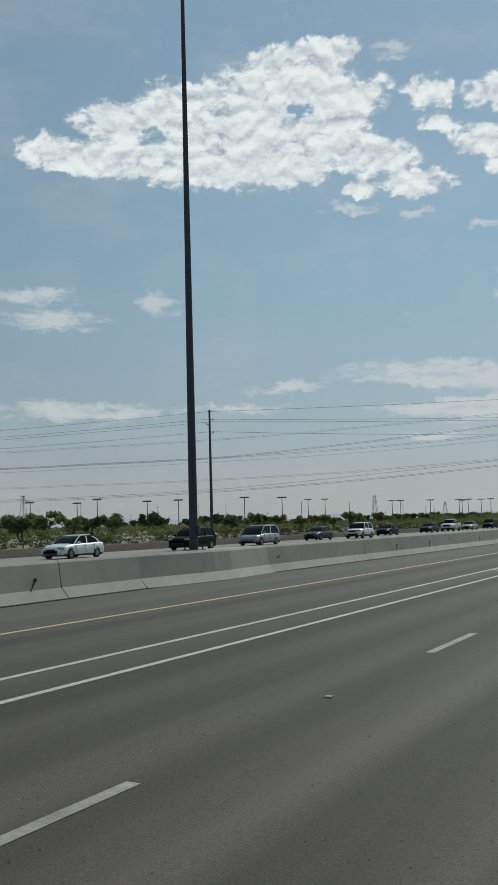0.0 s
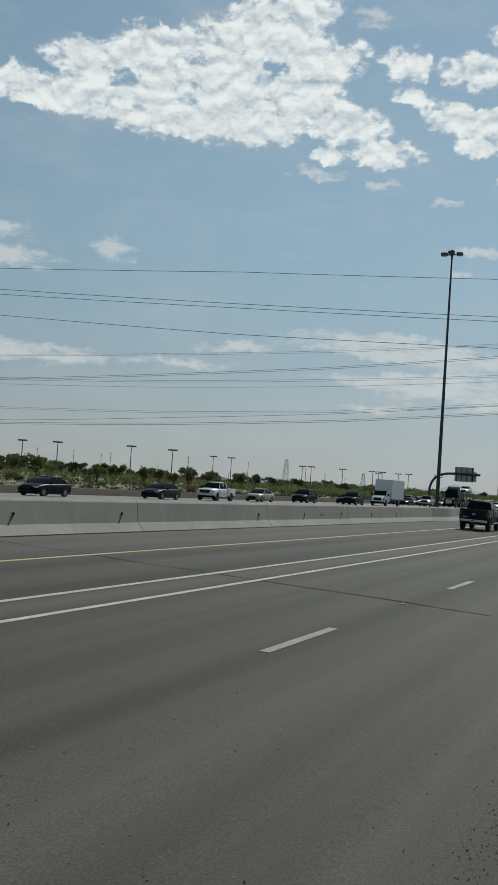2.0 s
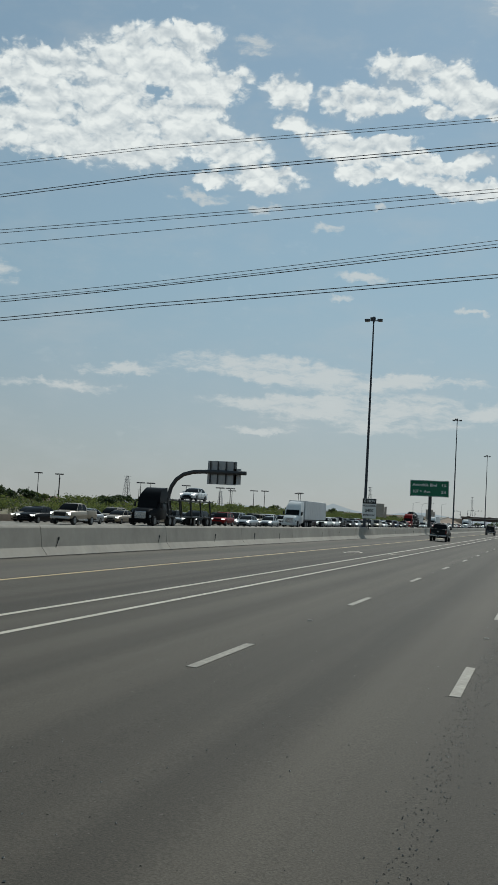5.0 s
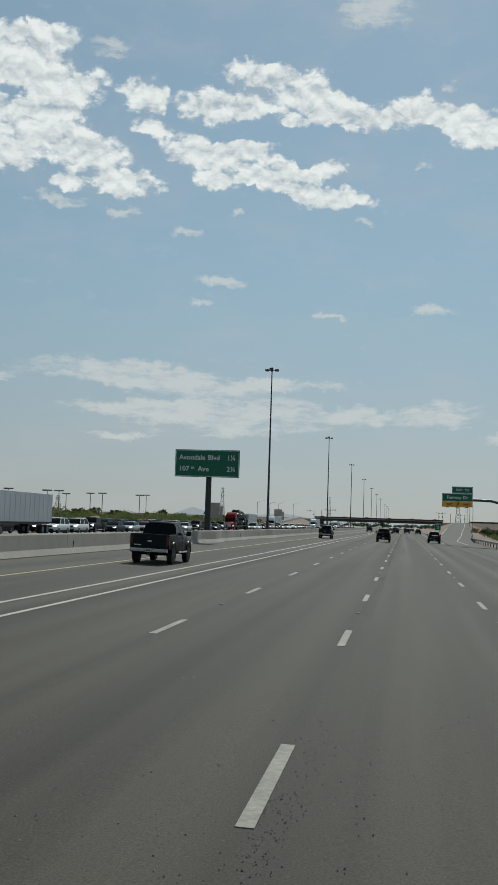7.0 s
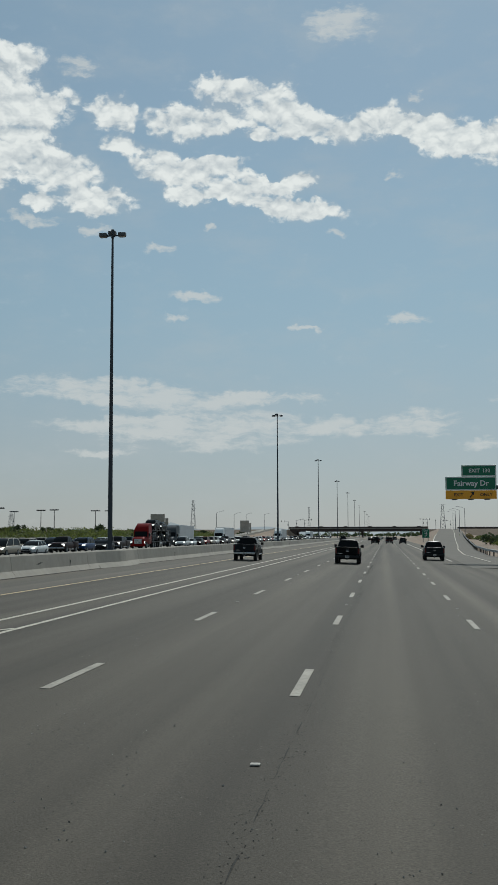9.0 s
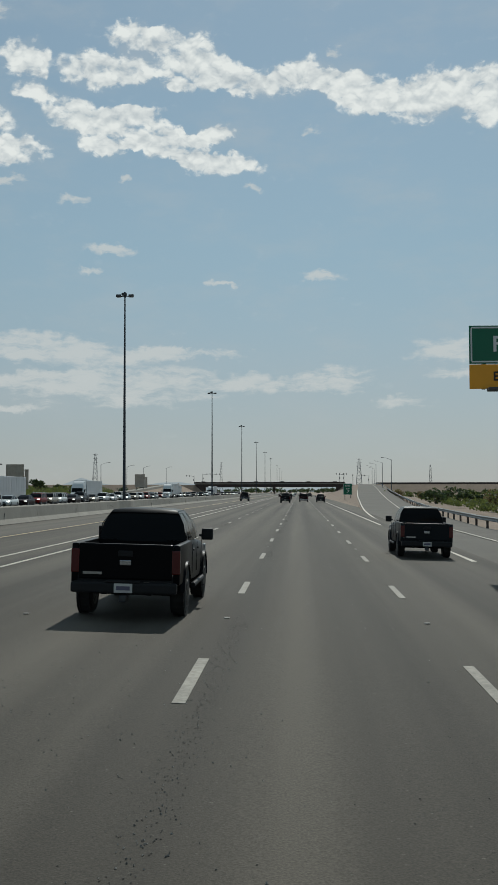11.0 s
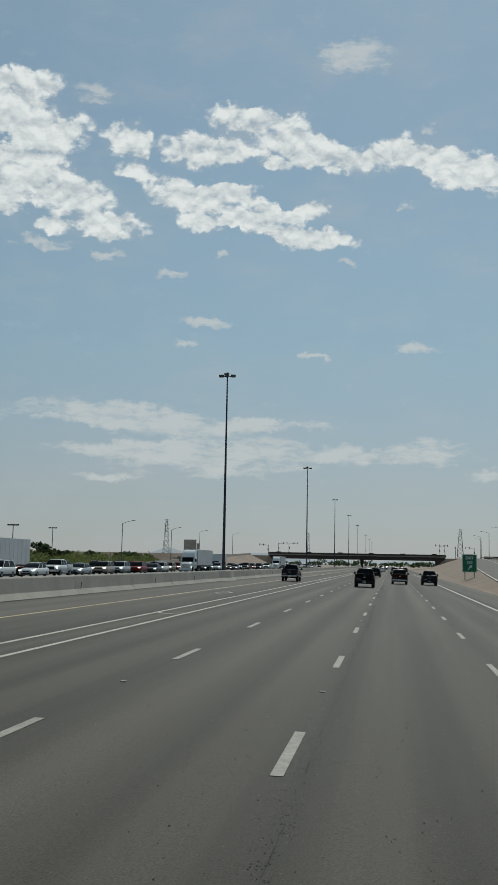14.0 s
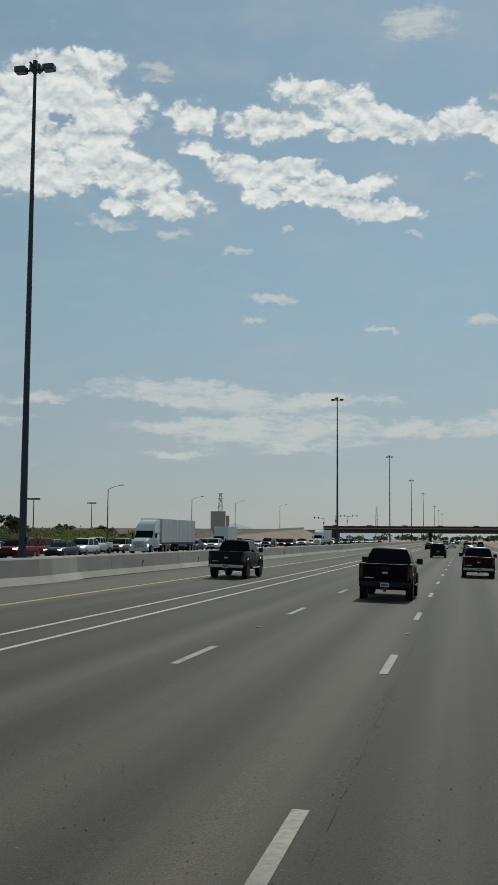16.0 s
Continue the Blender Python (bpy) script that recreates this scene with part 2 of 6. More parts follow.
    for fsock in factors:
        if out is None:
            out = fsock
        else:
            mm = nt.nodes.new("ShaderNodeMath")
            mm.operation = "MULTIPLY"
            nt.links.new(out, mm.inputs[0])
            nt.links.new(fsock, mm.inputs[1])
            out = mm.outputs[0]
    if out is None:
        bsdf.inputs["Base Color"].default_value = (*colour, 1)
        col = None
    else:
        vm = nt.nodes.new("ShaderNodeVectorMath")
        vm.operation = "SCALE"
        vm.inputs[0].default_value = colour
        nt.links.new(out, vm.inputs["Scale"])
        col = vm.outputs[0]
    if speck:
        mix = nt.nodes.new("ShaderNodeMix")
        mix.data_type = "RGBA"
        th = nt.nodes.new("ShaderNodeMapRange")
        nt.links.new(noise_fac(speck[1], 2, 0.5, False), th.inputs[0])
        th.inputs[1].default_value, th.inputs[2].default_value = speck[2], speck[2] + 0.05
        nt.links.new(th.outputs[0], mix.inputs[0])
        if col is None:
            mix.inputs[6].default_value = (*colour, 1)
        else:
            nt.links.new(col, mix.inputs[6])
        mix.inputs[7].default_value = (*speck[0], 1)
        col = mix.outputs[2]
    if col is not None:
        nt.links.new(col, bsdf.inputs["Base Color"])
    if bump:
        b = nt.nodes.new("ShaderNodeBump")
        b.inputs["Strength"].default_value = bump
        b.inputs["Distance"].default_value = 0.02
        nt.links.new(noise_fac(bump_scale, 3, 0.6, False), b.inputs["Height"])
        nt.links.new(b.outputs[0], bsdf.inputs["Normal"])
    return m


ASPHALT = material("asphalt", (0.0735, 0.0632, 0.0495), 0.82, grain=0.45, scale=48.0, stain=0.2, stain_scale=0.5, bump=0.2, bump_scale=60,
                   stretch=(1, 0.05, 1), speck=((0.12, 0.108, 0.088), 20.0, 0.71), long_grain=False, bands=(0.7, 0.5), lanes=(3.655, -0.12, 0.15))
ASPHALT.node_tree.nodes["Principled BSDF"].inputs["Specular IOR Level"].default_value = 0.2
SHOULDER = material("shoulder_asphalt", (0.046, 0.040, 0.032), 0.85, grain=0.16, scale=8.0, stain=0.15, stain_scale=0.3, bump=0.3)
OLD_LANES = material("old_dark_lanes", (0.06, 0.054, 0.046), 0.9, grain=0.15, scale=3.0, stain=0.2, stain_scale=0.1)
CONCRETE_ROAD = material("ramp_concrete", (0.235, 0.215, 0.18), 0.9, grain=0.1, scale=3.0, stain=0.15, stain_scale=0.15, bump=0.2)
RAMP_ASPHALT = material("ramp_pavement", (0.10, 0.088, 0.07), 0.9, grain=0.12, scale=3.0, stain=0.2, stain_scale=0.15, bump=0.2)
SCUFF = material("scuff", (0.09, 0.08, 0.07), 0.95, grain=0.3, scale=12)
CONCRETE = material("barrier_concrete", (0.325, 0.296, 0.252), 0.9, grain=0.07, scale=3.0, stain=0.16, stain_scale=0.45, bump=0.08,
                    bump_scale=30, per_object=0.07)
DASH_PAINT = material("worn_dash_paint", (0.27, 0.245, 0.20), 0.75, grain=0.3, scale=14.0, stain=0.25, stain_scale=1.2)
SHOULDER_LEFT = material("dusty_shoulder", (0.082, 0.070, 0.053), 0.9, grain=0.2, scale=20.0, stain=0.25, stain_scale=0.5, bump=0.12, stretch=(1, 0.05, 1),
                         long_grain=False, bands=(0.9, 0.3))
MARKER = material("marker_ceramic", (0.30, 0.28, 0.25), 0.6, grain=0.2, scale=30.0)
WHITE_PAINT = material("road_paint_white", (0.46, 0.415, 0.335), 0.7, grain=0.25, scale=14.0, stain=0.15, stain_scale=1.2)
YELLOW_PAINT = material("road_paint_yellow", (0.50, 0.37, 0.19), 0.7, grain=0.25, scale=14.0, stain=0.15, stain_scale=1.2)
GRIT = material("grit", (0.20, 0.19, 0.17), 0.9, per_island=0.5)
PIT = material("asphalt_pit", (0.028, 0.026, 0.022), 0.95, per_island=0.5)
TAR = material("tar", (0.008, 0.008, 0.008), 0.95, grain=0.2)
TAR.node_tree.nodes["Principled BSDF"].inputs["Specular IOR Level"].default_value = 0.0
CRACK = material("crack_shadow", (0.020, 0.018, 0.015), 0.95, grain=0.2)
DIRT = material("desert_dirt", (0.26, 0.20, 0.145), 0.95, grain=0.2, scale=1.2, stain=0.25, stain_scale=0.03, bump=0.3, bump_scale=6)
GRASS = material("dry_grass_field", (0.175, 0.15, 0.085), 0.95, grain=0.3, scale=1.5, stain=0.35, stain_scale=0.05, bump=0.4, bump_scale=8)
GRASS_BLADE = material("grass_blades", (0.115, 0.115, 0.05), 0.85, grain=0.2, per_island=0.35)
FOOT_LINE = material("gutter_grime", (0.018, 0.016, 0.013), 0.95, grain=0.3, scale=3.0)
GRAVEL = material("embankment_gravel", (0.235, 0.17, 0.12), 0.95, grain=0.25, scale=2.0, stain=0.2, stain_scale=0.08, bump=0.4, bump_scale=8)
STEEL = material("galvanized_steel", (0.085, 0.10, 0.12), 0.5, 0.6, grain=0.12, scale=2.0, stain=0.1)
GUARD_STEEL = material("guardrail_zinc", (0.24, 0.24, 0.235), 0.6, 0.3, grain=0.15, scale=1.5, stain=0.15)
DARK_STEEL = material("dark_steel", (0.05, 0.052, 0.055), 0.5, 0.5, grain=0.1)
POLE_PAINT = material("dull_dark_pole", (0.040, 0.048, 0.060), 0.7, 0.0, grain=0.06, scale=0.6)
LAMP_GREY = material("lamp_housing", (0.075, 0.077, 0.08), 0.5, 0.3)
LENS = material("lamp_lens", (0.35, 0.35, 0.33), 0.2)
SIGN_GREEN = material("sign_green", (0.0, 0.13, 0.062), 0.45, grain=0.08, scale=1.0)
SIGN_YELLOW = material("sign_yellow", (0.88, 0.38, 0.014), 0.45, grain=0.06, scale=1.0)
SIGN_WHITE = material("sign_white", (0.72, 0.72, 0.70), 0.45)
SIGN_BLACK = material("sign_black", (0.01, 0.01, 0.01), 0.5)
SIGN_BACK = material("sign_back_aluminium", (0.32, 0.33, 0.34), 0.45, 0.5, grain=0.1, scale=2.0)
BOARD = material("weathered_board", (0.40, 0.35, 0.30), 0.85, grain=0.12, scale=1.5, stain=0.12, stain_scale=0.4)
WOOD = material("weathered_pole_wood", (0.075, 0.062, 0.052), 0.9, grain=0.25, scale=6.0, stretch=(1, 1, 0.1))
POLE_STEEL = material("dark_pole_steel", (0.045, 0.052, 0.06), 0.55, 0.4, grain=0.15, scale=2.0)
WIRE = material("conductor", (0.03, 0.03, 0.032), 0.5, 0.4)
LEAF = material("leaves_olive", (0.07, 0.09, 0.034), 0.75, grain=0.25, scale=1.5, per_object=0.2, per_island=0.35)
LEAF_DARK = material("leaves_dark", (0.048, 0.07, 0.03), 0.75, grain=0.25, scale=1.5, per_object=0.2, per_island=0.35)
LEAF_DRY = material("leaves_dry", (0.15, 0.125, 0.06), 0.85, grain=0.25, scale=1.5, per_object=0.2, per_island=0.35)
for leaf_mat, through_colour in ((LEAF, (0.20, 0.24, 0.06)), (LEAF_DARK, (0.07, 0.10, 0.03)), (LEAF_DRY, (0.28, 0.22, 0.10))):
    tree_nodes = leaf_mat.node_tree
    tl = tree_nodes.nodes.new("ShaderNodeBsdfTranslucent")
    tl.inputs[0].default_value = (*through_colour, 1)
    mixer = tree_nodes.nodes.new("ShaderNodeMixShader")
    mixer.inputs[0].default_value = 0.32
    tree_nodes.links.new(tree_nodes.nodes["Principled BSDF"].outputs[0], mixer.inputs[1])
    tree_nodes.links.new(tl.outputs[0], mixer.inputs[2])
    tree_nodes.links.new(mixer.outputs[0], tree_nodes.nodes["Material Output"].inputs[0])
BARK = material("bark", (0.08, 0.062, 0.048), 0.95, grain=0.2, scale=8)
DECK = material("bridge_girder", (0.062, 0.043, 0.036), 0.85, grain=0.12, scale=0.8, stain=0.15, stain_scale=0.1)
RED_FENCE = material("red_block_wall", (0.30, 0.09, 0.065), 0.9, grain=0.15, scale=2.0)
BLOCK_WALL = material("block_wall", (0.30, 0.235, 0.18), 0.9, grain=0.15, scale=2.0, per_object=0.08)
ROOF = material("roof_tile", (0.23, 0.14, 0.10), 0.9, grain=0.2, scale=2.0, per_object=0.2)
STUCCO = material("stucco", (0.52, 0.46, 0.38), 0.9, grain=0.08, per_object=0.15)
# haze over the hills is painted: bluish base colour plus emission
HILL_HAZE = material("hills_haze_glow", (0.30, 0.325, 0.34), 1.0, grain=0.08, scale=0.004, stain=0.05, stain_scale=0.001)
hb = HILL_HAZE.node_tree.nodes["Principled BSDF"]
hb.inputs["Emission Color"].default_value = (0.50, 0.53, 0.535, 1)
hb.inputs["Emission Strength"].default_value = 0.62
RUBBER = material("tyre_rubber", (0.018, 0.018, 0.018), 0.85, grain=0.15)
RIM = material("alloy_rim", (0.20, 0.205, 0.21), 0.5, 0.4)
BLACK_PLASTIC = material("black_plastic", (0.02, 0.02, 0.021), 0.55)
BLACK_PLASTIC.node_tree.nodes["Principled BSDF"].inputs["Specular IOR Level"].default_value = 0.15
CHROME = material("chrome", (0.42, 0.43, 0.44), 0.25, 1.0)
CAR_GLASS = material("tinted_glass", (0.008, 0.009, 0.010), 0.12)
CAR_GLASS.node_tree.nodes["Principled BSDF"].inputs["Specular IOR Level"].default_value = 0.06
RED_LAMP = material("tail_lamp_red", (0.075, 0.005, 0.005), 0.25)
HEAD_CLEAR = material("head_lamp_off", (0.30, 0.31, 0.32), 0.15)
DARK_RIM = material("black_rim", (0.018, 0.018, 0.019), 0.5, 0.3)
HEAD_LAMP = material("head_lamp", (0.65, 0.66, 0.68), 0.12)
for lamp_mat, glow in ((HEAD_LAMP, 1.7),):
    lb = lamp_mat.node_tree.nodes["Principled BSDF"]
    lb.inputs["Emission Color"].default_value = (1.0, 0.96, 0.88, 1)
    lb.inputs["Emission Strength"].default_value = glow
PLATE = material("licence_plate", (0.55, 0.54, 0.50), 0.5)
PLATE_BAR = material("plate_marks", (0.12, 0.11, 0.16), 0.6)


def paint(name, colour, metal=0.2):
    m = material("car_paint_" + name, colour, 0.35, metal, coat=0.35 if max(colour) > 0.2 else 0.0, grain=0.05, scale=3.0)
    m.node_tree.nodes["Principled BSDF"].inputs["Specular IOR Level"].default_value = 0.5 if max(colour) > 0.2 else 0.07
    return m


PAINT = {
    "white": paint("white", (0.68, 0.68, 0.66), 0.0), "silver": paint("silver", (0.34, 0.35, 0.36), 0.5),
    "black": paint("black", (0.004, 0.004, 0.005), 0.0), "grey": paint("grey", (0.07, 0.073, 0.077), 0.2),
    "charcoal": paint("charcoal", (0.014, 0.016, 0.019), 0.0), "red": paint("red", (0.19, 0.008, 0.008)),
    "blue": paint("blue", (0.025, 0.055, 0.13)), "tan": paint("tan", (0.32, 0.26, 0.19)),
    "maroon": paint("maroon", (0.02, 0.006, 0.007), 0.0)}
TRAILER_WHITE = material("trailer_panel", (0.60, 0.61, 0.62), 0.4, 0.1, grain=0.05, scale=0.6, stain=0.08)

# ---------------------------------------------------------------- mesh helpers


def part(name, bm, mat, parent=None, label=""):
    """Links bm as one mesh object, under parent if there is one."""
    me = bpy.data.meshes.new(name)
    bm.to_mesh(me)
    bm.free()
    for m in (mat if isinstance(mat, (list, tuple)) else [mat]):
        me.materials.append(m)
    ob = new(name, me)
    if parent is not None:
        ob.parent = parent
    if label:
        ob["label"] = label
    return ob


def shared(name, me, parent, loc=(0, 0, 0), turn=0.0):
    """One more object on a mesh that others share."""
    ob = new(name, me)
    ob.parent = parent
    ob.location = loc
    ob.rotation_euler = (0, 0, turn)
    return ob


def mesh_of(name, bm, mat):
    me = bpy.data.meshes.new(name)
    bm.to_mesh(me)
    bm.free()
    for m in (mat if isinstance(mat, (list, tuple)) else [mat]):
        me.materials.append(m)
    return me


def empty(name, loc=(0, 0, 0), turn=0.0):
    e = new(name)
    e.location = loc
    e.rotation_euler = (0, 0, turn)
    return e


def box(bm, cx, cy, cz, sx, sy, sz, bevel=0.0, rot=None):
    m = Matrix.Translation((cx, cy, cz)) @ (rot if rot is not None else Matrix()) @ Matrix.Diagonal((sx, sy, sz, 1))
    r = bmesh.ops.create_cube(bm, size=1.0, matrix=m)
    if bevel:
        edges = list({e for v in r["verts"] for e in v.link_edges})
        bmesh.ops.bevel(bm, geom=edges, offset=bevel, segments=2, affect="EDGES", profile=0.6)
    return bm


def boxed(*a, **k):
    return box(bmesh.new(), *a, **k)


def tube(bm, a, b, r0, r1=None, n=10):
    """A tapered round bar from a to b."""
    a, b = Vector(a), Vector(b)
    d = b - a
    m = Matrix.Translation((a + b) / 2) @ d.to_track_quat("Z", "Y").to_matrix().to_4x4()
    bmesh.ops.create_cone(bm, cap_ends=True, segments=n, radius1=r0, radius2=r0 if r1 is None else r1, depth=d.length, matrix=m)
    return bm


def strip(bm, rows):
    """A sheet through rows of points, all rows of one length."""
    vs = [[bm.verts.new(p) for p in row] for row in rows]
    for r0, r1 in zip(vs, vs[1:]):
        for i in range(len(r0) - 1):
            bm.faces.new((r0[i], r0[i + 1], r1[i + 1], r1[i]))
    return bm


def loft(bm, rings):
    """A closed skin through rings of points of one length, capped at both ends."""
    vs = [[bm.verts.new(p) for p in ring] for ring in rings]
    n = len(vs[0])
    for r0, r1 in zip(vs, vs[1:]):
        for i in range(n):
            bm.faces.new((r0[i], r0[(i + 1) % n], r1[(i + 1) % n], r1[i]))
    bm.faces.new(vs[0][::-1])
    bm.faces.new(vs[-1])
    bmesh.ops.recalc_face_normals(bm, faces=bm.faces[:])
    return bm


def smooth(ob, angle=35):
    ob.data.shade_smooth()
    ob.data.set_sharp_from_angle(angle=radians(angle))
    return ob


CROSS = 0.0283


def gz(x):
    """Height of the ground: the carriageway falls to the right, the opposite one is level."""
    if x < -17.4:
        return 0.45
    return -CROSS * min(x, 14.0)

# ---------------------------------------------------------------- ground, roads, barrier
Y0 = -60.0
rows = []
for y in (-1500, -300, -60, 0, 60, 120, 200, 300, 400, 600, 800, 1000, 1300, 1700, 2500, 4500):
    rows.append([(x, y, z) for x, z in ((-4500, 1.0), (-1200, 0.8), (-300, 0.6), (-120, 0.35), (-62, 0.3), (-51, 0.15), (-49, -0.3), (-18, -0.3),
                                        (9, -0.62), (16, -0.75), (40, -0.2), (120, 0.4), (500, 0.8), (1500, 1.0), (4500, 1.0))])
ground = tagged(part("ground", strip(bmesh.new(), rows), DIRT), "pale brown desert dirt beside the freeway", "ground", kind="structure")


def sheet(xs, ys, z=gz, lift=0.0):
    return strip(bmesh.new(), [[(x, y, z(x) + lift) for x in xs] for y in ys])


def slab(bm_rows, depth=0.25):
    """Gives a sheet a thickness downwards."""
    bm = bm_rows
    geom = bmesh.ops.extrude_face_region(bm, geom=bm.faces[:])
    for v in geom["geom"]:
        if isinstance(v, bmesh.types.BMVert):
            v.co.z -= depth
    bmesh.ops.recalc_face_normals(bm, faces=bm.faces[:])
    return bm


def opp_z(x):
    """Height of the opposite carriageway, which falls away at its outer edge."""
    return 0.45 - 0.018 * max(0.0, -39.0 - x)


def field_row(y):
    return [(x, y, z) for x, z in ((-61 - 3 * noise.noise((y * 0.02, 1, 0)), 0.335), (-80, 0.42), (-110, 0.48), (-150 - 20 * noise.noise((y * 0.015, 5, 0)), 0.52))]


tagged(part("grass_field", strip(bmesh.new(), [field_row(-60 + 12 * i) for i in range(58)]), GRASS), "yellow-green grass on the desert strip", "grass", kind="structure")
span = [Y0 + 40 * i for i in range(40)]
road = tagged(part("road", slab(sheet([-16.2, -12.9, -8.9, -4.87, -1.21, 2.45, 6.1, 9.7], span)), ASPHALT),
              "worn grey asphalt freeway lanes, sunlit and dusty", "road", kind="structure")
tagged(part("shoulder_left", slab(sheet([-16.55, -15.4, -14.2, -13.1], span, lift=0.004), 0.004), SHOULDER_LEFT),
       "dusty tan asphalt shoulder beside the median barrier", "road", kind="structure")
road_opposite = tagged(part("road_opposite", slab(sheet([-17.7, -22, -30, -38, -42, -46, -49.2], span, opp_z)), CONCRETE_ROAD),
                       "grey asphalt lanes of the opposite carriageway", "road", kind="structure")

part("asphalt_lanes", slab(sheet([-18.0, -24, -30, -36.6], span, opp_z, 0.004), 0.004), OLD_LANES, road_opposite)


def road_paint(name, x, width, mat, y0=Y0, y1=1400.0, parent=road, lift=0.006, z=gz):
    return part(name, slab(sheet([x - width / 2, x + width / 2], [y0 + (y1 - y0) * i / 30 for i in range(31)], z, lift), 0.004), mat, parent)


road_paint("edge_line", -12.95, 0.13, YELLOW_PAINT)["label"] = "worn yellow edge line"
road_paint("solid_line", -9.50, 0.13, WHITE_PAINT)
road_paint("solid_line", -8.355, 0.13, WHITE_PAINT)
for xo in (-21.2, -25.6):
    road_paint("solid_line", xo, 0.14, WHITE_PAINT, parent=road_opposite, z=opp_z, lift=0.010)
road_paint("edge_line", -46.2, 0.14, WHITE_PAINT, parent=road_opposite, z=opp_z, lift=0.010)

# the widened right side with the exit lane and its ramp
RAMP = [(380, 6.1, 10.4, -0.20), (440, 6.2, 11.0, -0.22), (491, 8.0, 13.6, -0.25), (533, 10.0, 16.5, -0.1), (580, 12.3, 19.2, 0.45),
        (620, 14.2, 21.6, 1.05), (680, 17.4, 25.2, 1.9), (720, 19.8, 27.8, 2.6), (790, 24.0, 32.0, 3.9), (850, 27.4, 35.4, 4.9),
        (930, 31.5, 39.5, 6.0), (1000, 35.0, 43.0, 6.6), (1060, 38.5, 47.0, 6.9)]


def ramp_at(y):
    for a, b in zip(RAMP, RAMP[1:]):
        if a[0] <= y <= b[0]:
            f = (y - a[0]) / (b[0] - a[0])
            return [p + (q - p) * f for p, q in zip(a[1:], b[1:])]
    return list(RAMP[0][1:] if y < RAMP[0][0] else RAMP[-1][1:])


ramp_ys = list(range(380, 1061, 20))
rows = []
for y in ramp_ys:
    xl, xr, z = ramp_at(y)
    rows.append([(xl, y, z + 0.012), ((xl + xr) / 2, y, z), (xr, y, z - 0.05), (xr + 2.6, y, z - 0.1)])
exit_ramp = tagged(part("exit_ramp", slab(strip(bmesh.new(), rows), 0.5), RAMP_ASPHALT), "pale concrete exit ramp rising to the overpass", "ramp",
                   kind="structure")


def along_ramp(name, side, width, mat, y0, y1, lift=0.03, off=0.0):
    rr = []
    for y in range(y0, y1 + 1, 20):
        xl, xr, z = ramp_at(y)
        x = (xl if side < 0 else xr) + off
        zz = z + lift
        rr.append([(x - width / 2, y, zz), (x + width / 2, y, zz)])
    return part(name, slab(strip(bmesh.new(), rr), 0.006), mat, exit_ramp)


along_ramp("gore_line", -1, 0.2, WHITE_PAINT, 400, 720, 0.03, 0.2)
along_ramp("edge_line", 1, 0.16, WHITE_PAINT, 400, 1040, 0.0, -0.6)
rr = []
for y in range(440, 761, 40):
    rr.append([(6.02, y, gz(6) + 0.006), (6.2, y, gz(6.2) + 0.006)])
part("edge_line", slab(strip(bmesh.new(), rr), 0.004), WHITE_PAINT, road)

# gravel wedge between road and ramp, slope below the ramp, shoulder
rows = []
for y in range(500, 1061, 20):
    xl, xr, z = ramp_at(y)
    rows.append([(9.75, y, gz(9.7) - 0.03), (9.75 + (xl - 9.75) * 0.35, y, gz(9.7) + (z - gz(9.7)) * 0.15), (xl - 0.2, y, z - 0.04), (xl + 0.1, y, z - 0.1)])
tagged(part("gore_embankment", strip(bmesh.new(), rows), GRAVEL), "bare brown gravel slope between freeway and ramp", "embankment", kind="structure")
rows = []
for y in range(360, 1061, 20):
    xl, xr, z = ramp_at(y)
    rows.append([(xr + 2.3, y, z - 0.12), (xr + 3.4, y, z - 0.15), (xr + 9, y, min(z, 0.2) - 0.2 + 0.5 * max(z, 0)), (xr + 24, y, 0.3), (xr + 60, y, 0.8)])
tagged(part("ramp_embankment", strip(bmesh.new(), rows), GRAVEL), "brown gravel embankment beside the exit ramp", "embankment", kind="structure")
tagged(part("shoulder_right", slab(strip(bmesh.new(), [[(9.7, y, gz(9.7) - 0.004), (14.2, y, gz(14) - 0.004)] for y in range(-60, 401, 20)])), SHOULDER),
                        "dark asphalt shoulder", "road", kind="structure")

# lane dashes, raised markers
DASH, CYCLE = 3.04, 12.192
bm = box(bmesh.new(), 0, 0, 0, 0.15, DASH, 0.006)
for v in bm.verts:
    v.co.z -= CROSS * v.co.x
dash_mesh = mesh_of("lane_dash", bm, DASH_PAINT)
bm = box(bmesh.new(), 0, 0, 0.008, 0.10, 0.09, 0.018, 0.005)
marker_mesh = mesh_of("road_marker", bm, MARKER)
for xl, phase, last in ((-4.874, 7.58, 75), (-1.25, 7.93, 75), (2.40, 8.06, 75)):
    for k in range(-2, last):
        y = phase + k * CYCLE
        shared("lane_dash", dash_mesh, road, (xl, y + DASH / 2, gz(xl) + 0.006))
        if k % 2 == 0:
            shared("road_marker", marker_mesh, road, (xl, y + DASH + 4.6, gz(xl) + 0.004))
bm = bmesh.new()
for xo in (-29.3, -33.0, -36.6, -40.3):
    for k in range(110):
        box(bm, xo, -40 + k * CYCLE, opp_z(xo) + 0.009, 0.15, DASH, 0.006)
part("lane_dashes", bm, DASH_PAINT, road_opposite)["kind"] = "stuff"
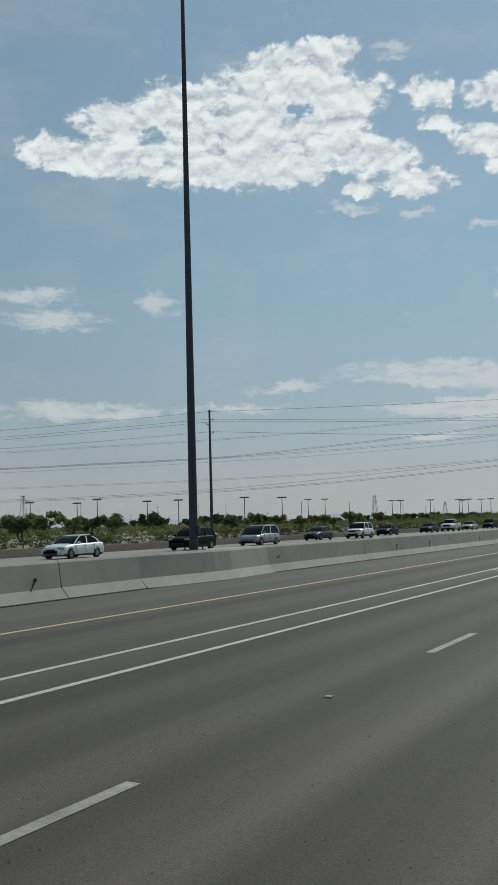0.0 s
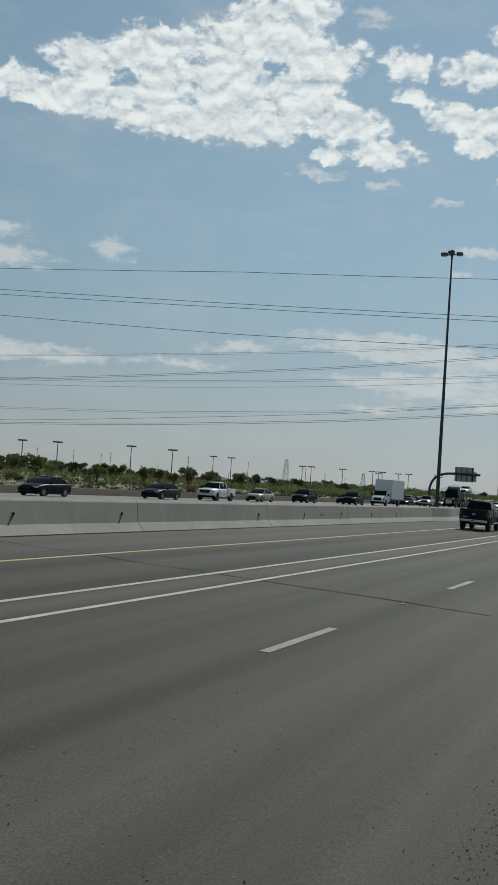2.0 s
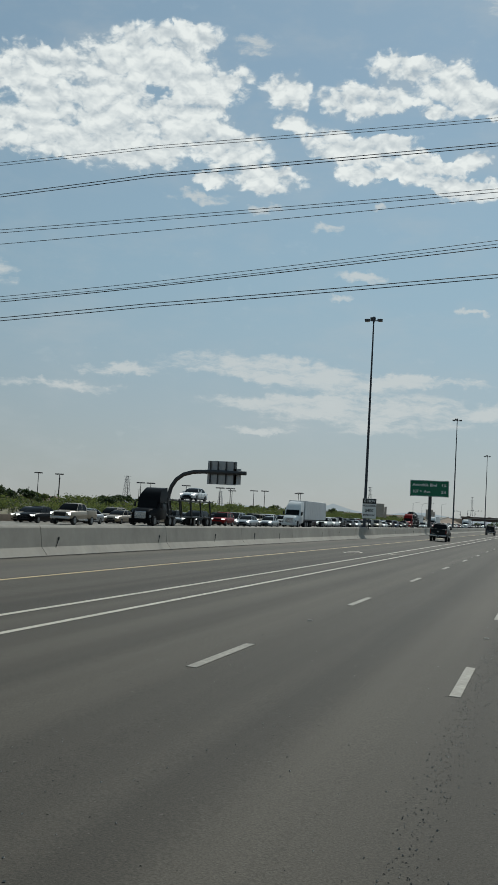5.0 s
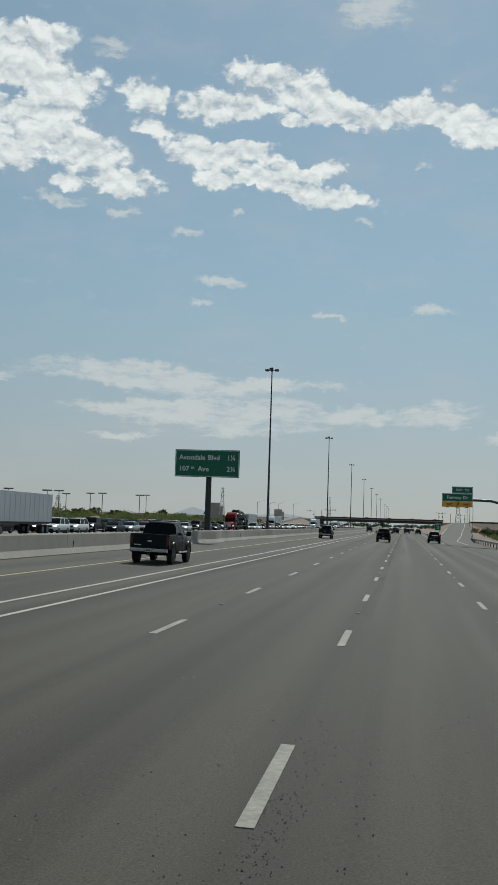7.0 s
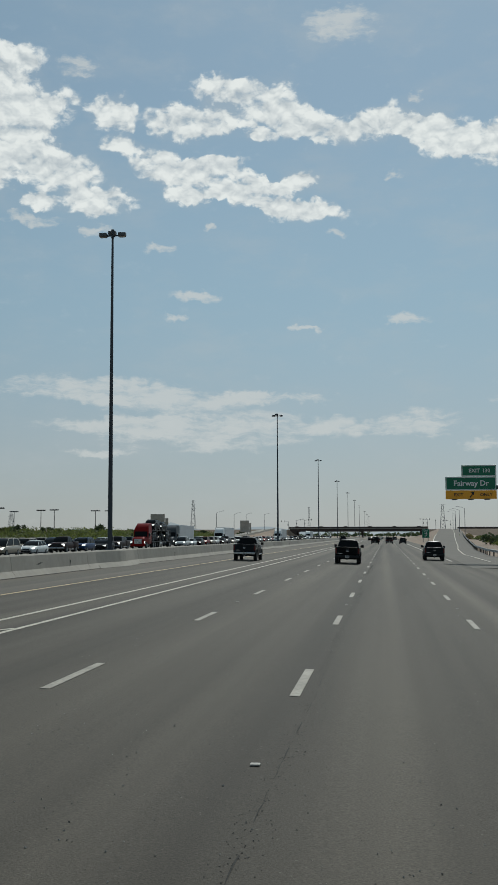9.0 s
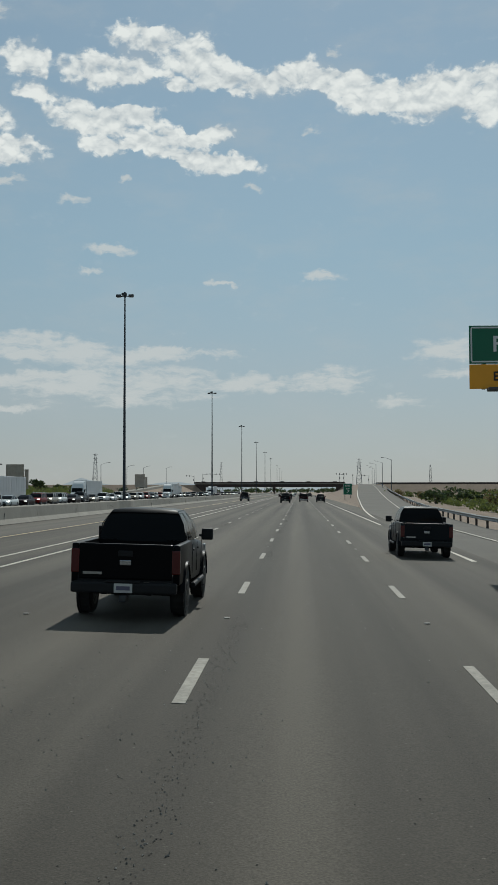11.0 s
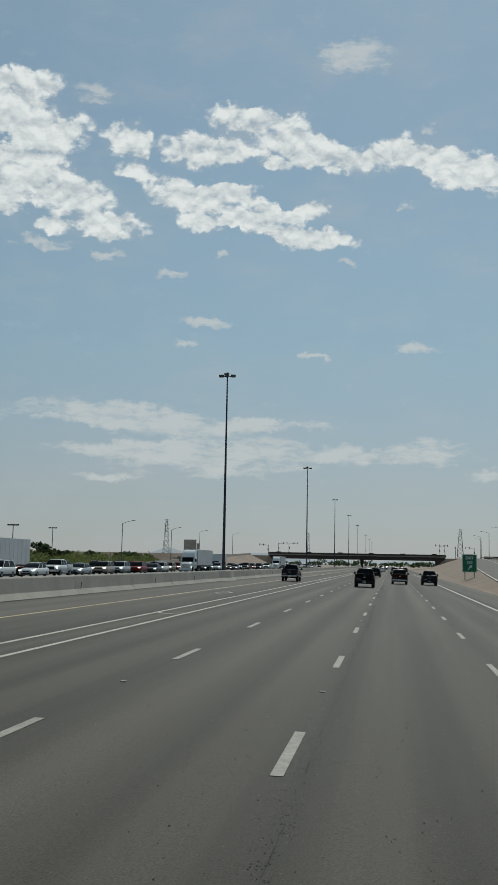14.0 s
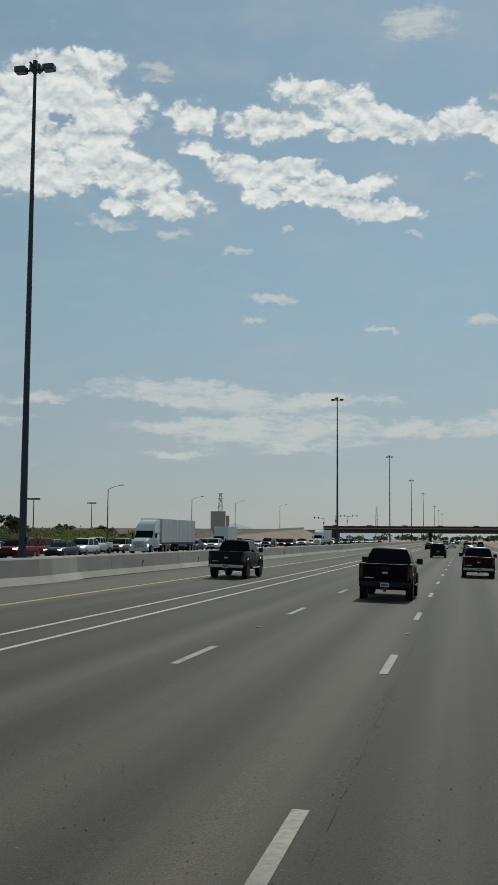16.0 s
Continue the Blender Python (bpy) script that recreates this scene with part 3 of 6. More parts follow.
# carpool chevrons between the solid lines, diamonds in the carpool lane
chev = bmesh.new()
for (xa, ya), (xb, yb) in (((-0.06, -1.78), (-0.57, -0.95)), ((-0.06, -1.78), (0.52, -0.50))):
    turn = math.atan2(yb - ya, xb - xa)
    box(chev, (xa + xb) / 2, (ya + yb) / 2, 0, math.hypot(xb - xa, yb - ya) + 0.08, 0.13, 0.006, rot=Matrix.Rotation(turn, 4, "Z"))
for v in chev.verts:
    v.co.z -= CROSS * v.co.x
chev_mesh = mesh_of("chevron", chev, WHITE_PAINT)
for y in (45.8, 136.0, 149.9, 229.1, 321.2, 411.0, 502.5, 594.0, 686.0):
    shared("chevron", chev_mesh, road, (-8.93, y, gz(-8.93) + 0.009))
dia = bmesh.new()
for sx in (-1, 1):
    for sy in (-1, 1):
        box(dia, sx * 0.3, sy * 0.95, 0, 0.14, 2.0, 0.006, rot=Matrix.Rotation(radians(17.5 * sx * sy), 4, "Z"))
dia_mesh = mesh_of("carpool_diamond", dia, WHITE_PAINT)
for y in (225.4, 528.9):
    shared("carpool_diamond", dia_mesh, road, (-11.2, y, gz(-11.2) + 0.008))
# tarred joints across the lanes, cracks, patches
for y, skew, x_end, wide in ((88.55, -1.15, -3.2, 0.045), (279.9, 0.9, 9.6, 0.05)):
    near, far = [], []
    for i in range(33):
        x = -16 + (x_end + 16) * i / 32
        yy = y + skew * (x + 3) / 10 + 0.12 * noise.noise((x * 0.7, y, 0))
        near.append((x, yy, gz(x) + 0.005))
        far.append((x, yy + wide * (1 + 0.8 * noise.noise((x * 2.3, y, 5))), gz(x) + 0.005))
    bm = strip(bmesh.new(), [near, far])
    part("tar_joint", bm, TAR, road)

for xc, ya, yb in ((-1.0, 296, 345), (-1.02, 404, 436), (-0.97, 466, 545)):
    run = []
    for k in range(int((yb - ya) / 0.22)):
        y = ya + 0.22 * k
        x = xc + 0.10 * noise.noise((0, y * 0.12, xc)) + 0.016 * noise.noise((3, y * 3.9, xc))
        w = 0.014 * (0.2 + noise.noise((7, y * 1.3, xc)))
        if w > 0.0012:
            run.append([(x - w, y, gz(x) + 0.003), (x + w, y, gz(x) + 0.003)])
        elif len(run) > 1:
            part("crack", strip(bmesh.new(), run), CRACK, road)
            run = []
        else:
            run = []
# loose grit and small pits, in patches and along the cracked lane edge


def crumbs(name, count, seed, size, mat, label, flat):
    rng = random.Random(seed)
    verts, faces = [], []
    while len(verts) < 4 * count:
        y = rng.uniform(0, 575)
        if rng.random() < 0.22:
            x = -1.0 + 0.10 * noise.noise((0, y * 0.12, -1.0)) + rng.gauss(0, 0.10)
            if noise.noise((y * 0.05, 4, seed)) < -0.05:
                continue
        else:
            x = rng.uniform(-5.6, 3.4)
            if noise.noise((x * 0.45, y * 0.10, seed)) + 0.8 * noise.noise((x * 1.6, y * 0.7, seed)) < rng.uniform(-0.35, 0.55):
                continue
        r, a, z, k = rng.uniform(*size), rng.uniform(0, 6.28), gz(x), len(verts)
        for i, up in zip(range(3), (0.004, 0.004, 0.004)):
            b = a + i * 2.1 + rng.uniform(-0.5, 0.5)
            verts.append((x + r * math.cos(b) * rng.uniform(0.6, 1.2), y + r * math.sin(b) * rng.uniform(0.8, 1.8), z + up))
        verts.append((x, y, z + 0.004 + r * flat))
        faces += [(k, k + 1, k + 3), (k + 1, k + 2, k + 3), (k + 2, k, k + 3)]
    me = bpy.data.meshes.new(name)
    me.from_pydata(verts, [], faces)
    me.materials.append(mat)
    return tagged(new(name, me), label, "gravel", kind="stuff")


crumbs("road_grit", 22000, 31, (0.005, 0.014), GRIT, "small loose pale stones on the asphalt", 0.9)
crumbs("asphalt_crumbs", 40000, 8, (0.005, 0.014), PIT, "dark crumbs and pits of worn asphalt", 0.25)

# ---------------------------------------------------------------- median barrier in cast lengths
SEG = 12.2
PROFILE = [(-0.48, 0.0), (-0.48, 0.05), (-0.45, 0.08), (-0.23, 0.34), (-0.137, 1.0), (-0.08, 1.07), (0.08, 1.07), (0.137, 1.0), (0.23, 0.34), (0.45, 0.08),
           (0.48, 0.05), (0.48, 0.0)]
BX, BZ = -17.0, 0.43
bm = loft(bmesh.new(), [[(x, y, z) for x, z in PROFILE] for y in (0.02, SEG / 2, SEG - 0.02)])
seg_mesh = mesh_of("barrier_length", bm, CONCRETE)
barrier = tagged(empty("median_barrier", (BX, 0, BZ)), "long sloped grey concrete median barrier with dark scuffs", "barrier", kind="structure")
for k in range(-5, 102):
    shared("barrier_length", seg_mesh, barrier, (0, k * SEG + 1.5, 0))
POLES_Y = [33.8, 149.2, 263.4, 361.0, 463.0, 564.9, 669.5, 773.0, 876.0, 979.0, 1150.0, 1255.0, 1360.0]
bm = loft(bmesh.new(), [[(x * (1 if abs(x) < 0.3 else 1.05) + math.copysign(w, x), y, z + 0.004) for x, z in PROFILE]
                        for y, w in ((-3.9, 0.0), (0.3, 0.38), (1.6, 0.38), (5.4, 0.02))])
plinth_mesh = mesh_of("pole_plinth", bm, CONCRETE)
for y in POLES_Y[:10]:
    shared("pole_plinth", plinth_mesh, barrier, (0, y, 0))
shared("pole_plinth", plinth_mesh, barrier, (0, 321.2, 0))
# near-black line where the barrier meets the shoulder
bm = bmesh.new()
strip(bm, [[(BX + 0.475, y, gz(BX) + 0.014), (BX + 0.51 + 0.02 * noise.noise((y * 0.3, 0, 0)), y, gz(BX) + 0.010), (BX + 0.56 + 0.03 * noise.noise((y * 0.4, 3, 0)), y, gz(BX) + 0.005)]
           for y in [-60 + 4.0 * i for i in range(310)]])
tagged(part("gutter_grime", bm, FOOT_LINE), "dark line of grime along the barrier foot", "dirt", kind="structure")
# dark drain brackets, each with a thin black bar slanting down below
bm = box(bmesh.new(), 0, 0, 0, 0.04, 0.09, 0.09, 0.012)
tube(bm, (0.015, -0.02, -0.03), (0.062, -0.30, -0.34), 0.014, 0.009, 6)
hook_mesh = mesh_of("scupper_bracket", bm, BLACK_PLASTIC)
rng = random.Random(4)
HOOKS = [24.8 + 6.1 * k for k in range(28) if k not in (2, 3, 4, 7, 13, 19, 22)] + [198, 208, 216.2, 223.8, 229.8, 243, 283, 300, 338, 352, 380, 398, 421, 440, 480, 496,
                                                                       515, 533, 548, 580, 592, 607, 625]
for y in HOOKS:
    shared("scupper_bracket", hook_mesh, barrier, (0.20, y, 0.62 + rng.uniform(-0.03, 0.03)))
# rubbed tyre scuffs on the barrier face
for y, z, length, tilt in ((81.5, 0.62, 1.1, 8), (36.8, 0.66, 0.8, -12), (40.2, 0.60, 0.5, 10), (66.0, 0.7, 0.5, 20), (119.0, 0.55, 0.9, 6), (178.0, 0.6, 1.0, -8), (250.0, 0.66, 0.7, 10), (347.0, 0.6, 1.0, 5),
                          (455.0, 0.62, 1.2, -6), (552.0, 0.6, 0.8, 12)):
    bm = bmesh.new()
    prev = None
    n = 9
    for i in range(n):
        f = i / (n - 1)
        yy, zz = (f - 0.5) * length, (f - 0.5) * length * math.tan(radians(tilt)) + 0.02 * noise.noise((f * 5, y, 0))
        w = 0.045 * math.sin(math.pi * min(max(f, 0.04), 0.96)) * (0.6 + 0.8 * abs(noise.noise((f * 9, y, 3))))
        xx = 0.13 + (1.05 - z - zz) * 0.1408 + 0.003
        pair = (bm.verts.new((xx + w * 0.1408, yy, zz - w)), bm.verts.new((xx - w * 0.1408, yy, zz + w)))
        if prev:
            bm.faces.new((prev[0], pair[0], pair[1], prev[1]))
        prev = pair
    part("scuff_mark", bm, SCUFF, barrier).location = (0, y, z)

# ---------------------------------------------------------------- tall median light poles


def light_pole(loc):
    root = empty("light_pole", loc)
    H = 20.2
    bm = bmesh.new()
    tube(bm, (0, 0, 0), (0, 0, H), 0.155, 0.065, 14)
    smooth(part("pole", bm, POLE_PAINT, root))
    bm = box(bmesh.new(), 0, 0, 0.05, 0.62, 0.62, 0.10, 0.02)
    for sx in (-0.22, 0.22):
        for sy in (-0.22, 0.22):
            tube(bm, (sx, sy, 0.08), (sx, sy, 0.2), 0.025, n=6)
    part("base_plate", bm, POLE_PAINT, root)
    bm = bmesh.new()
    tube(bm, (-0.62, 0, H - 0.05), (0.62, 0, H - 0.05), 0.05, n=8)
    tube(bm, (0, -0.5, H + 0.05), (0, 0.5, H + 0.05), 0.05, n=8)
    tube(bm, (0, 0, H - 0.2), (0, 0, H + 0.35), 0.10, n=10)
    part("crossarm", bm, POLE_PAINT, root)
    for sx, sy, z in ((-0.62, 0, H), (0.62, 0, H), (-0.15, 0.45, H + 0.25)):
        bm = box(bmesh.new(), sx, sy, z, 0.50, 0.38, 0.26, 0.06)
        head = part("floodlight", bm, LAMP_GREY, root)
        part("lens", box(bmesh.new(), sx, sy, z - 0.135, 0.40, 0.28, 0.03, 0.01), LENS, head)
    bm = box(bmesh.new(), 0.2, 0, 0.75, 0.05, 0.16, 0.3, 0.015)
    part("access_cover", bm, DARK_STEEL, root)
    return tagged(root, "tall tapered grey steel light pole on the barrier", "light pole", "median light poles")


POLE_TOP = BZ + 1.0
first_pole = light_pole((-17.05, POLES_Y[0], POLE_TOP))
for y in POLES_Y[1:]:
    copy_thing(first_pole, pose(-17.3 if y < 160 else -17.05, y, POLE_TOP))

# ---------------------------------------------------------------- lettering


def text_part(name, words, size, loc, parent, mat, align="LEFT", rot=(90, 0, 0), squeeze=1.0):
    cu = bpy.data.curves.new(name, "FONT")
    cu.body, cu.size, cu.align_x, cu.align_y, cu.extrude = words, size, align, "CENTER", 0.004
    cu.resolution_u = 2
    cu.offset = 0.02 * size
    ob = bpy.data.objects.new("tmp_text", cu)
    scene.collection.objects.link(ob)
    me = bpy.data.meshes.new_from_object(ob.evaluated_get(bpy.context.evaluated_depsgraph_get()))
    bpy.data.objects.remove(ob)
    me.materials.clear()
    me.materials.append(mat)
    t = new(name, me)
    t.parent = parent
    t.location = loc
    t.scale = (squeeze, 1, 1)
    t.rotation_euler = [radians(a) for a in rot]
    return t


def text_words(words, size, x, y, z, parent, mat, centred=False):
    """Each word of a line as a part of its own; x is the start of the line, or its middle."""
    def width(text):
        cu = bpy.data.curves.new("width", "FONT")
        cu.body, cu.size = text, size
        ob = new("width", cu)
        bpy.context.view_layer.update()
        w = ob.dimensions.x
        bpy.data.objects.remove(ob)
        return w
    rest, whole = words.split(), width(words)
    start = x - whole / 2 if centred else x
    while rest:
        text_part("lettering", rest[0], size, (start + whole - width(" ".join(rest)), y, z), parent, mat)
        rest = rest[1:]


def sign_panel(parent, x0, x1, z0, z1, y, mat, name="panel", border=True):
    """A board with a thin raised border, facing the driver."""
    p = part(name, boxed((x0 + x1) / 2, y, (z0 + z1) / 2, x1 - x0, 0.05, z1 - z0, 0.012), mat, parent)
    if border:
        bm = bmesh.new()
        w, m = 0.05, 0.07
        for zz in (z0 + m, z1 - m):
            box(bm, (x0 + x1) / 2, y - 0.028, zz, x1 - x0 - 2 * m, 0.008, w)
        for xx in (x0 + m, x1 - m):
            box(bm, xx, y - 0.0285, (z0 + z1) / 2, w, 0.008, z1 - z0 - 2 * m - w)
        part("border", bm, SIGN_WHITE, p)
    return p


# green distance sign in the median
root = tagged(empty("distance_sign", (-17.15, 321.2, BZ + 1.0)), "wide green distance sign on a single steel post", "road sign")
smooth(part("post", tube(bmesh.new(), (0, 0, 0), (0, 0, 6.0), 0.27, 0.24, 16), DARK_STEEL, root))
part("base_plate", boxed(0, 0, 0.06, 0.8, 0.8, 0.12, 0.02), DARK_STEEL, root)
p = sign_panel(root, -3.0, 2.75, 4.72, 7.12, -0.34, SIGN_GREEN)
for zz in (5.2, 5.9, 6.6):
    part("bracket", boxed(-0.1, -0.26, zz, 5.4, 0.10, 0.12), DARK_STEEL, root)
for words, xx, zz, al in (("1\u00bc", 2.45, 6.42, "RIGHT"), ("107", -2.65, 5.42, "LEFT"), ("Ave", -0.95, 5.42, "LEFT"),
                          ("2\u00bc", 2.45, 5.42, "RIGHT")):
    text_part("lettering", words, 0.62, (xx, -0.37, zz), p, SIGN_WHITE, al)
text_words("Avondale Blvd", 0.62, -2.65, -0.37, 6.42, p, SIGN_WHITE)
text_part("lettering", "th", 0.36, (-1.55, -0.37, 5.52), p, SIGN_WHITE)

# carpool fine sign on the median pole at 263 m
root = tagged(empty("carpool_sign", (-16.55, 262.9, BZ + 0.9)), "black and white carpool violation sign on the median", "road sign")
part("post", tube(bmesh.new(), (0, 0.1, 0), (0, 0.1, 2.9), 0.05, n=10), DARK_STEEL, root)
p = sign_panel(root, -0.66, 0.66, 1.05, 2.95, 0, SIGN_WHITE, border=False)
part("header", boxed(0, -0.03, 2.70, 1.30, 0.01, 0.48), SIGN_BLACK, p)
text_part("lettering", "HOV", 0.36, (-0.2, -0.04, 2.70), p, SIGN_WHITE)
bm = bmesh.new()
for sx in (-1, 1):
    for sz in (-1, 1):
        box(bm, -0.42 + sx * 0.05, -0.04, 2.70 + sz * 0.08, 0.03, 0.01, 0.2, rot=Matrix.Rotation(radians(-32 * sx * sz), 4, "Y"))
part("diamond", bm, SIGN_WHITE, p)
for words, size, zz in (("VIOLATION", 0.25, 2.24), ("$400", 0.40, 1.80), ("MINIMUM", 0.25, 1.36)):
    text_part("lettering", words, size, (0, -0.03, zz), p, SIGN_BLACK, "CENTER")

# exit sign on a curved mast arm over the exit lane
root = tagged(empty("exit_sign", (16.2, 397.2, -0.6)), "green and yellow exit sign hung on a curved steel mast arm", "road sign")
bm = bmesh.new()
arc = [(0, 0, 0), (0, 0, 3.5), (-0.15, 0, 5.0), (-0.7, 0, 6.3), (-1.7, 0, 7.1), (-3.0, 0, 7.4), (-5.2, 0, 7.45), (-10.3, 0, 7.5)]
for a, b in zip(arc, arc[1:]):
    tube(bm, a, b, 0.21, 0.20, 12)
smooth(part("mast_arm", bm, STEEL, root))
part("base_plate", boxed(0, 0, 0.15, 1.1, 1.1, 0.3, 0.03), CONCRETE, root)
green = sign_panel(root, -10.5, -5.8, 7.15, 8.42, -0.5, SIGN_GREEN)
yellow = sign_panel(root, -10.5, -5.8, 6.32, 7.13, -0.5, SIGN_YELLOW, "exit_only_panel", False)
tab = sign_panel(root, -9.0, -5.8, 8.44, 9.5, -0.5, SIGN_GREEN, "exit_number_tab")
text_words("EXIT 130", 0.50, -7.4, -0.53, 8.97, tab, SIGN_WHITE, True)
text_words("Fairway Dr", 0.72, -8.15, -0.53, 7.78, green, SIGN_WHITE, True)
text_part("lettering", "EXIT", 0.42, (-9.3, -0.53, 6.72), yellow, SIGN_BLACK, "CENTER")
text_part("lettering", "ONLY", 0.42, (-6.75, -0.53, 6.72), yellow, SIGN_BLACK, "CENTER")
bm = bmesh.new()
box(bm, -8.13, -0.53, 6.64, 0.10, 0.01, 0.42, rot=Matrix.Rotation(radians(38), 4, "Y"))
vs = [bm.verts.new(p) for p in ((-8.2, -0.535, 6.98), (-7.82, -0.535, 7.03), (-7.92, -0.535, 6.66))]
bm.faces.new(vs)
part("arrow", bm, SIGN_BLACK, yellow)
for xx in (-10.0, -9.0, -7.2, -6.3):
    part("bracket", boxed(xx, -0.33, 7.35, 0.10, 0.28, 2.05), STEEL, root)
for xx in (-9.7, -8.2, -6.7):
    part("sign_light", boxed(xx, -0.75, 6.28, 0.5, 0.45, 0.12, 0.03), LAMP_GREY, root)

# gore exit sign
root = tagged(empty("gore_sign", (12.6, 634, 0.15)), "small green exit gore sign on two posts", "road sign")
for sx in (-0.75, 0.75):
    part("post", boxed(sx, 0, 1.2, 0.12, 0.1, 2.4, 0.01), DARK_STEEL, root)
p = sign_panel(root, -1.15, 1.15, 1.3, 4.2, -0.08, SIGN_GREEN)
text_part("lettering", "EXIT", 0.62, (0, -0.11, 3.6), p, SIGN_WHITE, "CENTER")
text_part("lettering", "130", 0.62, (0, -0.11, 2.85), p, SIGN_WHITE, "CENTER")
bm = bmesh.new()
box(bm, -0.05, -0.11, 1.95, 0.12, 0.01, 0.62, rot=Matrix.Rotation(radians(40), 4, "Y"))
vs = [bm.verts.new(q) for q in ((-0.1, -0.115, 2.36), (0.42, -0.115, 2.42), (0.3, -0.115, 1.95))]
bm.faces.new(vs)
part("arrow", bm, SIGN_WHITE, p)

# sign gantry of the opposite carriageway, seen from behind
root = tagged(empty("opposite_sign", (-52.0, 303.0, 0.3)), "back of an overhead sign on a curved dark mast arm", "road sign")
bm = bmesh.new()
arc = [(0, 0, 0), (0, 0, 3.8), (0.3, 0, 5.0), (1.0, 0, 6.1), (2.1, 0, 6.9), (3.6, 0, 7.3), (5.2, 0, 7.4), (11.3, 0, 7.4)]
for a, b in zip(arc, arc[1:]):
    tube(bm, a, b, 0.30, 0.28, 12)
smooth(part("mast_arm", bm, DARK_STEEL, root))
part("panel", boxed(7.6, 0.55, 7.35, 4.3, 0.06, 3.3, 0.02), SIGN_BACK, root)
part("exit_number_tab", boxed(9.9, 0.55, 6.9, 1.0, 0.06, 2.2, 0.02), SIGN_BACK, root)
for xx in (5.9, 7.0, 8.2, 9.4):
    part("bracket", boxed(xx, 0.40, 7.35, 0.12, 0.26, 3.2), DARK_STEEL, root)

# ---------------------------------------------------------------- power lines


def utility_pole(loc, height=18.6, arms=True):
    root = empty("utility_pole", loc)
    part("pole", tube(bmesh.new(), (0, 0, 0), (0, 0, height), 0.24, 0.14, 10), POLE_STEEL, root)
    if arms:
        for z, s in ((height - 1.45, 1), (height - 2.2, -1), (height - 3.4, 1)):
            arm = part("arm", tube(bmesh.new(), (0, 0, z), (0.1 * s, 0.9 * s, z + 0.15), 0.05, n=6), DARK_STEEL, root)
            part("insulator", tube(bmesh.new(), (0.1 * s, 0.9 * s, z + 0.1), (0.1 * s, 0.9 * s, z + 0.42), 0.07, 0.05, 8), LAMP_GREY, arm)
    return tagged(root, "tall dark steel utility pole with short arms", "utility pole", "utility poles")


util = utility_pole((-70.0, 135.0, 0.3))
copy_thing(util, pose(62.0, 136.0, 0.2))
copy_thing(util, pose(-165.0, 133.0, 0.5))


def wire(points, r=0.02):
    """A hanging conductor through the points given, with sag between them drawn by the points."""
    cu = bpy.data.curves.new("power_line", "CURVE")
    cu.dimensions = "3D"
    cu.bevel_depth, cu.bevel_resolution = r, 0
    sp = cu.splines.new("POLY")
    dense = []
    for a, b in zip(points, points[1:]):
        a, b = Vector(a), Vector(b)
        n = 10
        for i in range(n):
            f = i / n
            q = a.lerp(b, f)
            q.z -= 4 * f * (1 - f) * 0.00006 * (b - a).length ** 2
            dense.append(q)
    dense.append(Vector(points[-1]))
    sp.points.add(len(dense) - 1)
    for p, q in zip(sp.points, dense):
        p.co = (*q, 1)
    ob = bpy.data.objects.new("tmp_wire", cu)
    scene.collection.objects.link(ob)
    me = bpy.data.meshes.new_from_object(ob.evaluated_get(bpy.context.evaluated_depsgraph_get()))
    bpy.data.objects.remove(ob)
    me.materials.clear()
    me.materials.append(WIRE)
    return tagged(new("power_line", me), "thin black power line strung high over the freeway", "power line", "power lines")


for top, mid, low, dy in ((18.7, 17.4, 16.5, 0.0), (17.5, 15.1, 14.0, -0.9), (17.3, 14.8, 13.7, 0.9), (15.8, 12.9, 12.0, 0.4)):
    wire([(-165, 133 + dy, top), (-70, 135 + dy, top), (-29.5, 135.4, mid), (-6, 135.6, low), (62, 136 + dy, top)], 0.017)
# heights of the farther line at seven places from west to east
AT = (-290.0, -156.0, -113.0, -81.0, -50.6, -25.6, -1.0)
for heights, r, off in (((27.5, 23.2, 22.9, 23.4, 24.3, 25.7, 26.5), 0.017, 0.3), ((23.0, 18.7, 18.5, 19.9, 21.7, 23.8, 25.0), 0.026, 0.3),
                        ((23.0, 18.6, 18.4, 18.7, 19.7, 20.9, 22.2), 0.019, 0.3), ((22.0, 17.8, 17.6, 17.8, 18.8, 20.2, 21.9), 0.019, 0.0),
                        ((17.5, 13.3, 13.1, 13.4, 14.6, 16.6, 19.2), 0.018, 0.3), ((14.2, 10.4, 11.0, 12.6, 14.4, 16.5, 19.0), 0.026, 0.0),
                        ((13.5, 9.8, 10.3, 11.4, 13.1, 15.2, 17.1), 0.026, 0.28)):
    slope = (heights[-1] - heights[-2]) / 24.6
    for up in {0.0, off}:
        wire([(x, 226 + up + 0.03 * max(0.0, -x - 80), z + up) for x, z in zip(AT, heights)]
             + [(60, 226 + up, heights[-1] + 48 * slope + up), (180, 228 + up, heights[-1] + 9 + up)], r)


